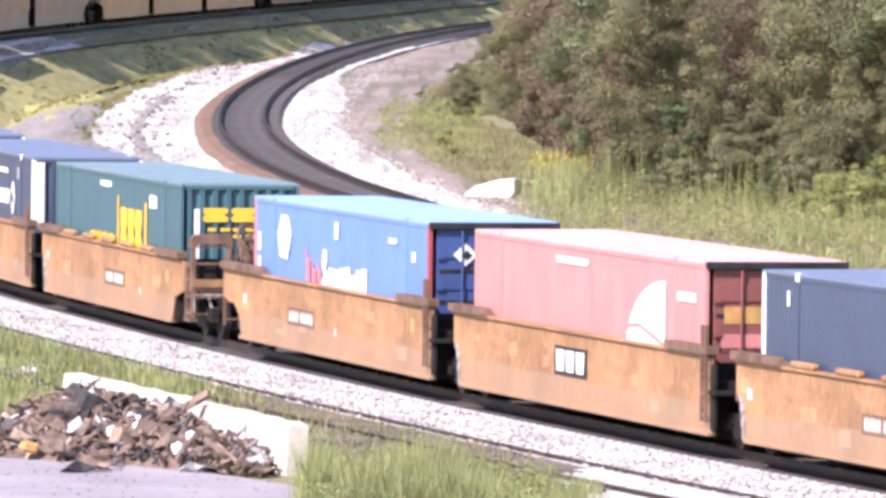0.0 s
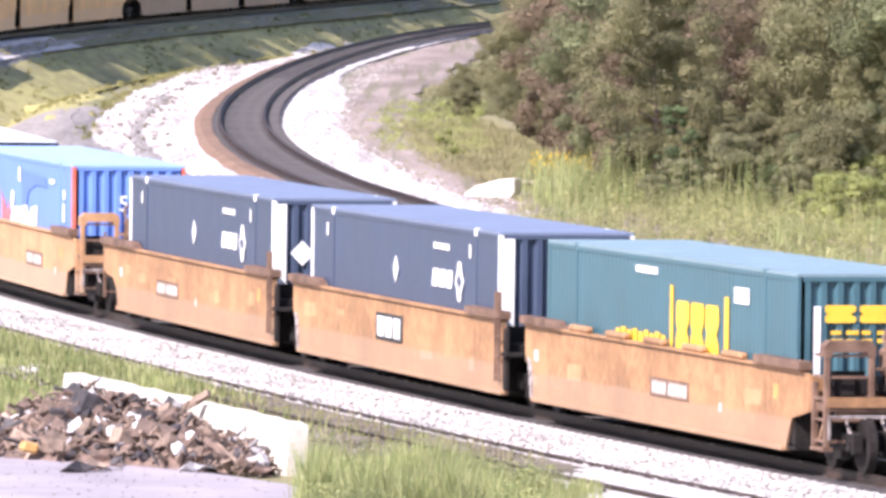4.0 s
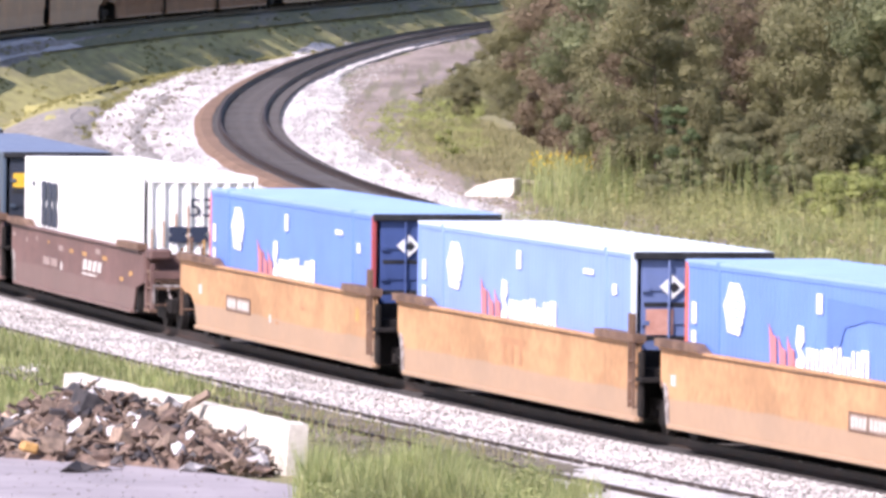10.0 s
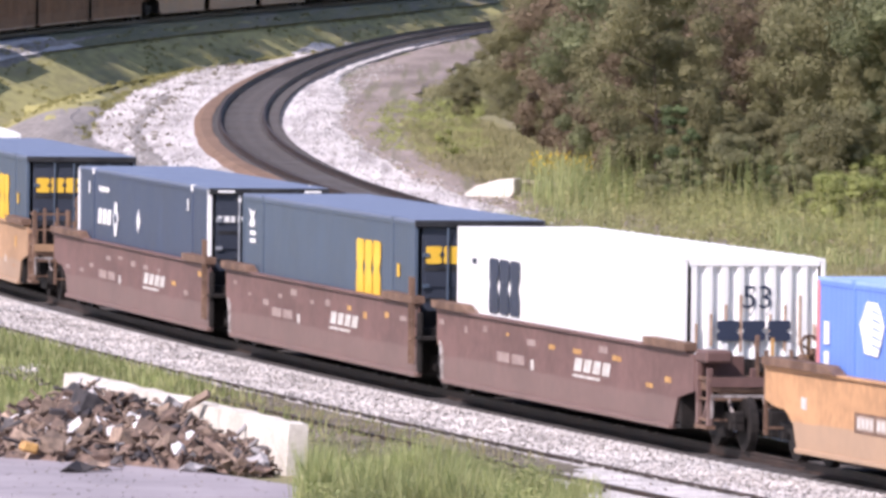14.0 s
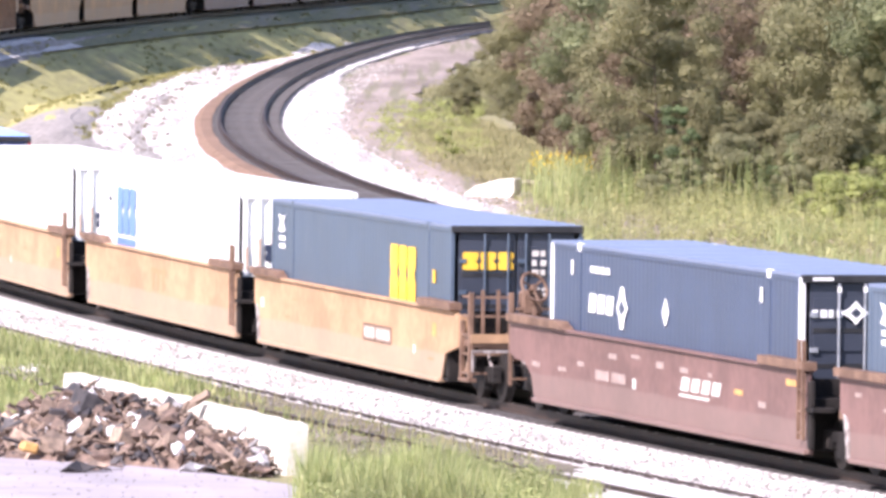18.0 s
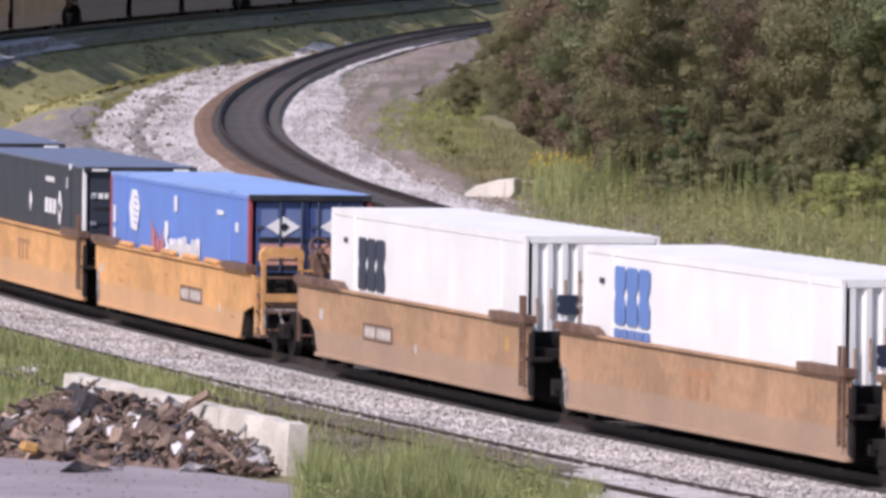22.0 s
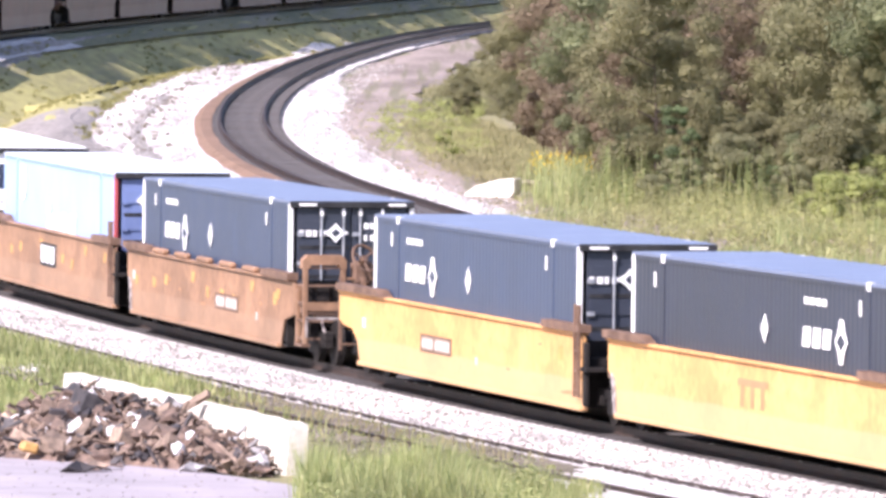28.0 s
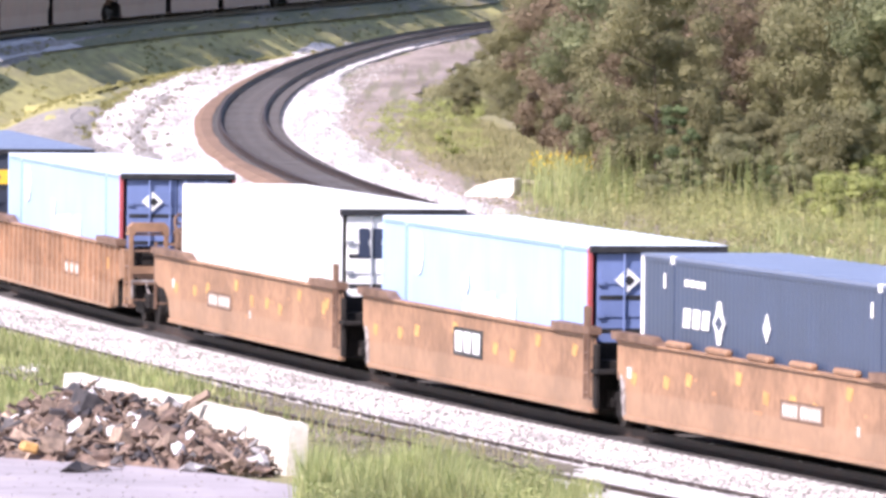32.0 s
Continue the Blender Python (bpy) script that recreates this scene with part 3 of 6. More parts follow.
def door_diamond(r, z=2.62, wide=0.24):
    for y in (-0.575, 0.575):
        part("door_emblem", prism([(y0, z0) for y0, z0 in diamond(y, z, wide, 0.22)], 0, 0.01), WHITE, r).matrix_basis = pose(HX + 0.012, 0, 0, 0, 0, 90)
        part("emblem_gap", prism([(y0, z0) for y0, z0 in diamond(y + 0.03, z - 0.01, 0.11, 0.1)], 0, 0.005), BLACK, r).matrix_basis = pose(HX + 0.020, 0, 0, 0, 0, 90)


def marks_blue_doors(r):
    marks_blue(r)
    door_diamond(r)
    # a salmon patch stands for the reflection seen in the door
    if r.children[0].data.materials[0] is MIDBLUE:
        end_bar(r, "repair_patch", SALMON, -1.06, -0.56, 1.76, 2.22, HX + 0.0, 0.008, "salmon reflection painted on the door")


def marks_blue_tinted(r):
    marks_blue(r)
    door_diamond(r, 2.58, 0.36)
    # lower door panels: orange-pink reflections painted on as salmon patches
    for y in (-1.06, 0.10):
        end_bar(r, "repair_patch", SALMON, y, y + 0.94, 1.78, 2.22, HX - 0.012, 0.004, "salmon reflection painted on the door")
    for y in (-0.86, -0.34, 0.3, 0.84):
        end_bar(r, "repair_patch", PALE_DOOR, y - 0.18, y + 0.18, 2.36, 2.94, HX - 0.012, 0.004, "pale blue-grey patch")


def marks_blue_front(r):
    marks_blue(r)
    letters("53", 0.5, WHITE, r, pose(HX + 0.012, 0.0, 2.35, 90, 0, 90))
    bar(r, "side_mark", WHITE, 6.6, 6.9, 1.9, 2.3, -1.302)
    bar(r, "side_mark", WHITE, 6.6, 6.9, 1.4, 1.8, -1.302)
    shape(r, "patched_panel", BLUE_PATCH, [(0.3, 2.9), (3.8, 2.82), (4.2, 2.6), (2.6, 2.62), (1.3, 2.45), (1.0, 2.1), (0.3, 2.1)], y=-1.299, d=0.004)


def marks_red(r):
    n = 14
    fan = [(5.2, 1.2)] + [(5.2 + 2.6 * -math.sin(a), 1.2 + 1.35 * math.cos(a)) for a in [i / (n - 1) * math.pi / 2 for i in range(n)]]
    shape(r, "fan_emblem", WHITE, [(x + 0.3, z + 0.25) for x, z in fan[::-1]], y=-1.302)
    bar(r, "small_lettering", WHITE, -2.0, 0.2, 2.86, 2.98, -1.302)
    bar(r, "small_lettering", WHITE, 6.3, 7.5, 2.5, 2.66, -1.302)
    end_bar(r, "door_emblem", OCHRE, 0.12, 0.80, 2.10, 2.52, HX - 0.012, 0.008, "faded yellow emblem on the doors")
    end_bar(r, "door_emblem", OCHRE, -0.95, -0.2, 2.16, 2.46, HX - 0.012, 0.008)
    for y in (-1.0, 0.1):
        end_bar(r, "bleached_panel", PINK, y, y + 0.9, 1.66, 1.98, HX - 0.012, 0.004)
    shape(r, "emblem_stripe", r.children[0].data.materials[0], [(2.9, 1.95), (3.8, 2.0), (5.5, 1.7), (5.5, 1.62), (3.8, 1.92), (2.9, 1.87)], y=-1.309)


def slabs(x0, x1, z0, z1):
    """Outlines of three upright waisted slabs, which stand for an emblem."""
    w, h = (x1 - x0) / 3.0, z1 - z0
    for i in range(3):
        a, b = x0 + i * w, x0 + (i + 0.88) * w
        k, m = 0.1 * w, z0 + 0.5 * h
        yield [(a, z0 + 0.06 * h), (a + k, z0), (b - k, z0), (b, z0 + 0.06 * h), (b, m - 0.18 * h), (b - 1.6 * k, m), (b, m + 0.18 * h), (b, z1 - 0.06 * h), (b - k, z1), (a + k, z1), (a, z1 - 0.06 * h), (a, m + 0.12 * h), (a + k, m), (a, m - 0.12 * h)]


def box_mark(mat, x0, x1, z0, z1, under=True):
    """A lettered emblem as plain slabs in its colour, with a row of small blocks under it."""
    def draw(r, y=-1.302):
        for o in slabs(x0, x1, z0, z1):
            shape(r, "emblem", mat, o, y=y)
        if under:
            n, w = 5, (x1 - x0) / 5
            for i in range(n):
                bar(r, "small_lettering", mat, x0 + i * w, x0 + (i + 0.8) * w, z0 - 0.26, z0 - 0.07, y)
    return draw


def end_mark(r, mat, y0, y1, z0, z1, x):
    """The same emblem on an end wall or a door."""
    for o in slabs(y0, y1, z0, z1):
        part("end_emblem", prism(o, 0, 0.01), mat, r).matrix_basis = pose(x + 0.01, 0, 0, 0, 0, 90)


def small_rows(r, mat, y0, y1, rows, h, x, n=5):
    """Rows of small illegible writing on an end, as bars of uneven length."""
    w = (y1 - y0) / n
    for z in rows:
        for i in range(n):
            end_bar(r, "small_lettering", mat, y0 + i * w, y0 + (i + 0.55 + 0.12 * ((i * 7 + int(z * 10)) % 3)) * w, z, z + h, x)


def marks_green(r):
    bar(r, "yellow_frame", YELLOW, 0.25, 0.43, 1.35, 2.75, -1.302)
    bar(r, "yellow_frame", YELLOW, 3.7, 3.95, 1.35, 2.68, -1.302)
    box_mark(YELLOW, 0.65, 3.45, 1.45, 2.5)(r)
    for i in range(9):
        bar(r, "yellow_lettering", YELLOW, -3.3 + i * 0.37, -3.02 + i * 0.37, 1.6, 1.84 + 0.04 * (i % 2), -1.302)
    bar(r, "white_panel", WHITE, 4.3, 5.2, 2.6, 2.88, -1.302)
    bar(r, "small_lettering", WHITE, -2.0, -0.6, 2.9, 3.02, -1.302)
    end_mark(r, YELLOW, -0.80, 1.05, 2.42, 2.72, HX + 0.004)
    small_rows(r, YELLOW, -0.7, 0.95, (2.08, 2.22), 0.07, HX + 0.004, 6)
    end_bar(r, "white_panel", WHITE, -1.0, -0.88, 1.5, 2.7)


def navy_mark(r, x, diamond_x=None):
    """White blocks with a long-armed diamond on a dark blue side."""
    P = r.children[0].data.materials[0]
    for o in [[(q, 2.04), (q + 0.44, 2.04), (q + 0.52, 2.38), (q + 0.08, 2.38)] for q in (0.0, 0.58, 1.16)]:
        shape(r, "white_lettering", WHITE, [(x + a, b) for a, b in o], y=-1.302)
    c = x + 2.24
    shape(r, "white_emblem", WHITE, [(c - 0.36, 2.2), (c - 0.2, 2.36), (c - 0.1, 2.58), (c + 0.1, 2.58), (c + 0.2, 2.36), (c + 0.36, 2.2), (c + 0.2, 2.04), (c + 0.1, 1.82), (c - 0.1, 1.82), (c - 0.2, 2.04)], y=-1.302)
    shape(r, "emblem_gap", P, diamond(c, 2.2, 0.24, 0.15), y=-1.311)
    for i in range(4):
        bar(r, "small_lettering", WHITE, x + 0.1 + i * 0.34, x + 0.36 + i * 0.34, 2.76, 2.88, -1.302)
    if diamond_x is not None:
        shape(r, "white_emblem", WHITE, diamond(diamond_x, 2.24, 0.22, 0.26), y=-1.302)
    for q in (-6.55, 5.7):
        bar(r, "side_mark", WHITE, q - 0.06, q + 0.06, 2.68, 2.94, -1.302)


def marks_navy_rear(r):
    navy_mark(r, -5.4, -0.3)
    doors_white(r)


def marks_navy_front(r):
    navy_mark(r, 2.4, 0.2)
    doors_white(r)


def doors_white(r):
    for y in (-0.92, 0.95):
        end_bar(r, "header_lettering", WHITE, y - 0.19, y + 0.17, Z1 - 0.1, Z1 - 0.05, 8.126)
    small_rows(r, WHITE, -1.1, -0.52, (2.52,), 0.13, HX - 0.012, 4)
    part("door_emblem", prism([(-0.62, 2.6), (-0.45, 2.68), (-0.34, 2.80), (-0.23, 2.68), (-0.06, 2.6), (-0.23, 2.52), (-0.34, 2.40), (-0.45, 2.52)], 0, 0.01), WHITE, r).matrix_basis = pose(HX + 0.03, 0, 0, 0, 0, 90)
    part("emblem_gap", prism(diamond(-0.34, 2.6, 0.1, 0.09), 0, 0.01), CHARCOAL, r).matrix_basis = pose(HX + 0.036, 0, 0, 0, 0, 90)
    small_rows(r, WHITE, 0.25, 1.05, (2.68, 2.44), 0.12, HX - 0.012, 6)
    part("placard", prism(diamond(0.88, 2.06, 0.23, 0.24), 0, 0.01), WHITE, r).matrix_basis = pose(HX + 0.03, 0, 0, 0, 0, 90)
    for y in (-0.635, -0.175, 0.175, 0.635):
        for z in (Z0 + 0.3, Z1 - 0.3):
            end_bar(r, "rod_keeper", WHITE, y - 0.03, y + 0.03, z, z + 0.09, HX + 0.02, 0.03)


def marks_navy_plain(r):
    navy_mark(r, 2.6, -0.5)
    end_bar(r, "white_post", WHITE, -1.28, -1.02, Z0 + 0.1, Z1 - 0.12, HX + 0.004)


def marks_navy_ribbed(r):
    marks_navy_plain(r)
    part("placard", prism(diamond(-0.68, 2.12, 0.25, 0.26), 0, 0.01), WHITE, r).matrix_basis = pose(HX + 0.012, 0, 0, 0, 0, 90)


def marks_white_dark(r):
    box_mark(STYLES["logo_dark"], -5.6, -3.25, 1.72, 2.75)(r)
    white_end(r)


def marks_white_blue(r):
    box_mark(STYLES["logo_blue"], -5.9, -3.5, 1.9, 2.95)(r)
    white_end(r)


def white_end(r):
    D = STYLES["logo_dark"]
    letters("53", 0.58, D, r, pose(HX + 0.012, 0.05, 2.55, 90, 0, 90))
    end_mark(r, D, -0.68, 0.72, 1.80, 2.16, HX + 0.004)
    for i in range(9):
        bar_y = -1.08 + i * 0.27
        end_bar(r, "rust_streak", RUST_STAIN, bar_y, bar_y + 0.045, 1.62 + 0.09 * (i % 3), 2.1 + 0.17 * ((i * 5) % 4), HX - 0.004, 0.005)
    bar(r, "small_lettering", D, -6.9, -6.6, 2.6, 2.7, -1.302)


def marks_slate(r):
    box_mark(YELLOW, 2.95, 5.2, 1.62, 2.72)(r)
    shape(r, "white_emblem", WHITE, [(-7.4, 2.62), (-7.1, 2.58), (-6.8, 2.62), (-6.95, 2.8), (-6.75, 2.95), (-7.05, 2.9), (-7.4, 2.96), (-7.2, 2.78)], y=-1.302)
    for z in (2.42, 2.26):
        bar(r, "white_lettering", WHITE, -7.3, -6.75, z, z + 0.09, -1.302)
    bar(r, "small_mark", YELLOW, 6.6, 6.8, 2.1, 2.35, -1.302)
    end_mark(r, YELLOW, -1.06, -0.02, 2.40, 2.74, HX - 0.02)
    small_rows(r, STENCIL, 0.3, 0.8, (2.66, 2.48, 2.30), 0.11, HX - 0.012, 3)
    small_rows(r, STENCIL, 0.3, 0.9, (1.9, 2.0), 0.06, HX - 0.012, 3)


def marks_pale(r):
    white_word(r)
    shape(r, "round_emblem", WHITE, ellipse(-5.05, 2.62, 0.42, 0.42), y=-1.302)
    door_diamond(r)


def marks_white_doors(r):
    """A faded blue mark on the side, dark slabs on the doors."""
    for z in (2.62, 2.16):
        shape(r, "faded_emblem", STYLES["logo_faded"], [(-5.7, z - 0.1), (-4.4, z - 0.12), (-4.6, z), (-4.4, z + 0.1), (-5.6, z + 0.12)], y=-1.302)
    end_mark(r, STYLES["logo_dark"], -0.9, -0.1, 2.26, 2.86, HX - 0.012)
    small_rows(r, STYLES["logo_dark"], 0.3, 0.9, (2.7, 2.5), 0.1, HX - 0.012, 4)


FADED_RED = body_paint("faded_red_lettering", (0.55, 0.20, 0.22), 0.1)
CRIMSON = body_paint("crimson_posts", (0.36, 0.07, 0.075), 0.3)
MIDBLUE = body_paint("bleached_blue_container", (0.21, 0.32, 0.66))
BLUE = body_paint("blue_container", (0.13, 0.24, 0.60))
BLUE_PATCH = body_paint("repainted_blue", (0.10, 0.19, 0.50))
# door paints are the body hue darkened; the ends' shade is in the colour
BLUE_DOOR = body_paint("shaded_blue_doors", (0.05, 0.085, 0.23), 0.3)
PALE = body_paint("faded_blue_container", (0.325, 0.46, 0.755))
PALE_DOOR = body_paint("shaded_pale_blue", (0.14, 0.19, 0.36), 0.3)
PINK = body_paint("faded_red_container", (0.60, 0.23, 0.22), 0.3)
PINK_DOOR = body_paint("shaded_red_doors", (0.24, 0.085, 0.075), 0.3)
TEAL = body_paint("dark_teal_container", (0.05, 0.12, 0.145))
NAVY = body_paint("navy_container", (0.052, 0.072, 0.118))
# navy lightened for the sun that falls on the roof
NAVY_ROOF = body_paint("sunlit_navy_roof", (0.15, 0.185, 0.27))
SLATE = body_paint("slate_blue_container", (0.07, 0.098, 0.138))
CHARCOAL = body_paint("charcoal_container", (0.035, 0.042, 0.06), 0.2)
OFFWHITE = body_paint("white_container", (0.80, 0.80, 0.78), 0.1, 0.05)
# roofs paler than their walls: stronger light from above is in the colour
BLUE_ROOF = body_paint("sunlit_blue_roof", (0.27, 0.41, 0.72))
PALE_ROOF = body_paint("sunlit_pale_roof", (0.62, 0.70, 0.82))
PINK_ROOF = body_paint("sunlit_red_roof", (0.66, 0.40, 0.38))
TEAL_ROOF = body_paint("sunlit_teal_roof", (0.17, 0.25, 0.28))
ROD_GREY = surf("dull_galvanized_rods", (0.26, 0.28, 0.31), (0.40, 0.42, 0.45), 4, 0.5, 0.1, metal=0.4)
RUST_STAIN = surf("rust_streaks", (0.34, 0.20, 0.12), (0.55, 0.38, 0.27), 5, 0.8, 0.05)
# colour of the reflections painted on the blue doors
SALMON = surf("salmon_reflection", (0.50, 0.24, 0.18), (0.60, 0.32, 0.25), 5, 0.7, 0.1)
OCHRE = surf("ochre_paint_patch", (0.36, 0.19, 0.07), (0.58, 0.34, 0.11), 4, 0.6, 0.1)
STYLES = {
    "logo_dark": body_paint("dark_lettering", (0.03, 0.04, 0.07), 0.1),
    "logo_blue": body_paint("blue_lettering", (0.12, 0.22, 0.50), 0.1),
    "logo_faded": body_paint("faded_blue_lettering", (0.46, 0.56, 0.74), 0.1),
    "blue_tinted": dict(paint=BLUE, roof=BLUE_ROOF, end="doors", end_paint=BLUE_DOOR, rear_post=CRIMSON, front_post=CRIMSON, rod=NAVY, marks=marks_blue_tinted),
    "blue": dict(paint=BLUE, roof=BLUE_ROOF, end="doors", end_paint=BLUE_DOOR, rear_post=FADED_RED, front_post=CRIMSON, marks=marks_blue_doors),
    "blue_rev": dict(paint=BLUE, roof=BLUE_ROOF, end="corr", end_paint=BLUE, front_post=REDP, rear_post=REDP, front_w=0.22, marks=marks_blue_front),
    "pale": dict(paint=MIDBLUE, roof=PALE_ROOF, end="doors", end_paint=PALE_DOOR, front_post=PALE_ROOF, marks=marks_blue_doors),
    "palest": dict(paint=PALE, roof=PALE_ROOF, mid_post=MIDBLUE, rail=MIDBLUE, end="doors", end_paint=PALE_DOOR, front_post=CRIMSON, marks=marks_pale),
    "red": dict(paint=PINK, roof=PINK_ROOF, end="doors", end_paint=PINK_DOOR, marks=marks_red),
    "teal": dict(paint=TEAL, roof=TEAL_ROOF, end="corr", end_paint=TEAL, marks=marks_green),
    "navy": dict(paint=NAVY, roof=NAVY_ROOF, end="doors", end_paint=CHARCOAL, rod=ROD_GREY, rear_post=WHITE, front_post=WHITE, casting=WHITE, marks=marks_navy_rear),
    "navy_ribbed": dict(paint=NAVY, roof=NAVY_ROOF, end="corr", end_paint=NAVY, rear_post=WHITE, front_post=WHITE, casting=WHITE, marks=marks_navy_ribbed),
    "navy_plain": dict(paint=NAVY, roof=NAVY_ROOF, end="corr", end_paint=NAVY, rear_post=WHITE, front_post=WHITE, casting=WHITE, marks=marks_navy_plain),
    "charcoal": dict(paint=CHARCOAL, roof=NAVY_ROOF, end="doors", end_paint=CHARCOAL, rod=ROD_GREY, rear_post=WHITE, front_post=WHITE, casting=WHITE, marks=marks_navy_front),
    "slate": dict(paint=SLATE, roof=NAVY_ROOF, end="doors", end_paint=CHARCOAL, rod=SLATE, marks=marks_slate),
    "white": dict(paint=OFFWHITE, end="corr", end_paint=OFFWHITE, marks=marks_white_dark),
    "white_b": dict(paint=OFFWHITE, end="corr", end_paint=OFFWHITE, marks=marks_white_blue),
    "white_d": dict(paint=OFFWHITE, end="doors", end_paint=OFFWHITE, header=BLACK, rod=ROD_GREY, marks=marks_white_doors),
}


def truck(root, x, name="truck"):
    """Side frames, bolster and two wheelsets."""
    frame_bm = bmesh.new()
    for sy in (-1, 1):
        y0, y1 = sorted((sy * 0.92, sy * 1.08))
        block(frame_bm, x - 1.15, x + 1.15, y0, y1, 0.48, 0.66)
        block(frame_bm, x - 0.5, x + 0.5, y0, y1, 0.22, 0.5)
        block(frame_bm, x - 1.15, x - 0.72, y0, y1, 0.36, 0.52)
        block(frame_bm, x + 0.72, x + 1.15, y0, y1, 0.36, 0.52)
        for q in (-0.24, 0, 0.24):
            drum(frame_bm, pose(x + q, sy * 1.0, 0.42), 0.085, 0.26, 8)
    block(frame_bm, x - 0.2, x + 0.2, -1.0, 1.0, 0.4, 0.72)
    t = part(name, frame_bm, STEEL_DARK, root)
    for q in (-0.89, 0.89):
        bm = bmesh.new()
        for y in (-0.79, 0.79):
            drum(bm, pose(0, y, 0, 90, 0, 0), 0.455, 0.12, 20)
            drum(bm, pose(0, y - math.copysign(0.06, y), 0, 90, 0, 0), 0.48, 0.03, 20)
        drum(bm, pose(0, 0, 0, 90, 0, 0), 0.09, 2.2, 8)
        w = part("wheelset", bm, STEEL_DARK, t)
        w.matrix_basis = pose(x + q, 0, 0.455)
    return t


def well_unit(paint, label, rear, front, marks, ribbed=False, pads=False):
    """One unit of an articulated well car. Ends are joints or couplers."""
    root = tagged(new("well_car"), label, "railway car", "well cars of the train")
    top, low = 1.62, 0.28
    out = []
    if rear == "joint":
        out += [(-9.05, 1.08), (-8.62, 0.92), (-8.46, low)]
    else:
        out += [(-10.4, 1.06), (-10.0, 0.98), (-9.3, 0.94), (-8.86, 0.72), (-8.62, low)]
    if front == "joint":
        out += [(9.05, low), (9.05, top)]
    else:
        out += [(7.95, low), (8.3, 0.82), (9.35, 0.98), (9.35, top)]
    out += [(-9.05 if rear == "joint" else -10.4, top)]
    for sy in (-1, 1):
        y0, y1 = sorted((sy * 1.44, sy * 1.40))
        side = prism(out, y0, y1)
        a0, a1 = sorted((sy * 1.50, sy * 1.33))
        panel = part("side_panel", side, paint, root)
        part("top_chord", boxes((-9.0 if rear == "joint" else -10.35, 9.0, a0, a1, top, top + 0.05), bevel=0.01), paint, panel)
        part("bottom_chord", boxes((-8.6 if rear != "joint" else -8.44, 7.9 if front != "joint" else 9.0, a0, a1, low - 0.03, low + 0.05), bevel=0.01), paint, panel)
        if ribbed:
            for i in range(25):
                x = -8.7 + i * 0.725
                part("rib", boxes((x - 0.05, x + 0.05, *sorted((sy * 1.44, sy * 1.50)), low + 0.05, top)), paint, panel)
        for q in (-1, 1):
            x0, x1 = sorted((q * 6.3, q * (10.3 if q < 0 and rear == "coupler" else 9.1)))
            part("end_cover", prism([(x0, top + 0.05), (x1, top + 0.05), (x1, top + 0.19), (x0, top + 0.19)] if q > 0 else
                                    [(x0, top + 0.05), (x1, top + 0.05), (x1 - 0.5, top + 0.19), (x0, top + 0.19)], *sorted((sy * 1.55, sy * 1.32))), STEEL_BROWN, root)
        if pads:
            for i in range(5):
                x = -5.2 + i * 2.5
                part("side_cushion", boxes((x - 0.62, x + 0.62, *sorted((sy * 1.52, sy * 1.36)), top + 0.05, top + 0.17), bevel=0.04), paint, root)
    fl = boxes((-8.4, 8.4, -1.4, 1.4, low, low + 0.06))
    part("well_floor", fl, STEEL_DARK, root)
    for q, kind in ((-1, rear), (1, front)):
        xe = 9.05 if kind == "joint" else 10.3
        part("end_platform", boxes((*sorted((q * 8.3, q * xe)), -1.38, 1.38, 1.02, 1.2)), STEEL_DARK if kind == "joint" else STEEL_BROWN, root)
        part("bulkhead", boxes((*sorted((q * 8.3, q * 8.36)), -1.39, 1.39, low, 1.5)), STEEL_DARK, root)
        if kind == "coupler":
            part("coupler", boxes((*sorted((q * 10.0, q * 12.1)), -0.16, 0.16, 0.72, 1.0), bevel=0.04), STEEL_DARK, root)
            part("draft_sill", boxes((*sorted((q * 8.37, q * 10.05)), -0.75, 0.75, 0.7, 1.02)), STEEL_DARK, root)
            # dark block added where only the shade under the car is black
            if q > 0:
                part("wheel_guard", boxes((7.9, 8.28, -1.38, 1.38, low + 0.1, 0.95)), STEEL_DARK, root)
            part("knuckle", boxes((*sorted((q * 11.75, q * 12.1)), -0.26, 0.2, 0.66, 1.06), bevel=0.07), STEEL_DARK, root)
            # plain dark boxes for the rigging; they also close a bright see-through gap
            part("brake_rigging", boxes((*sorted((q * 8.4, q * 10.5)), -0.98, 0.98, 0.50, 0.68), (*sorted((q * 9.9, q * 10.9)), -0.5, 0.5, 0.24, 0.7), bevel=0.03), STEEL_DARK, root)
            truck(root, q * 9.6)
    # ladder at the front end
    if front == "joint":
        lad = boxes((8.72, 8.78, -1.56, -1.50, 0.5, 2.18), (9.0, 9.06, -1.56, -1.50, 0.5, 2.18))
        for i in range(4):
            block(lad, 8.72, 9.06, -1.555, -1.525, 0.6 + i * 0.36, 0.64 + i * 0.36)
        part("ladder", lad, STEEL_BROWN, root)
        part("end_post", boxes((9.06, 9.2, -1.46, -1.36, 0.34, 1.5), bevel=0.02), STEEL_DARK, root)
        part("end_step", boxes((8.95, 9.5, -1.5, -1.1, 0.98, 1.05)), STEEL_DARK, root)
    else:
        slim = paint is MAROON
        high = 1.42 if slim else 2.05
        open_top = paint is BUFF
        iron = STEEL_BROWN if paint in (ORANGE_BROWN, BUFF) else paint
        # end sheet behind the ladder, platform and its lip
        part("end_sheet", boxes((9.351, 9.41, -1.43, -0.55, 0.98, 1.60), bevel=0.01), paint, root)
        part("step_plate", boxes((9.42, 10.3, -1.42, 1.2, 1.2, 1.25)), STEEL_BROWN, root)
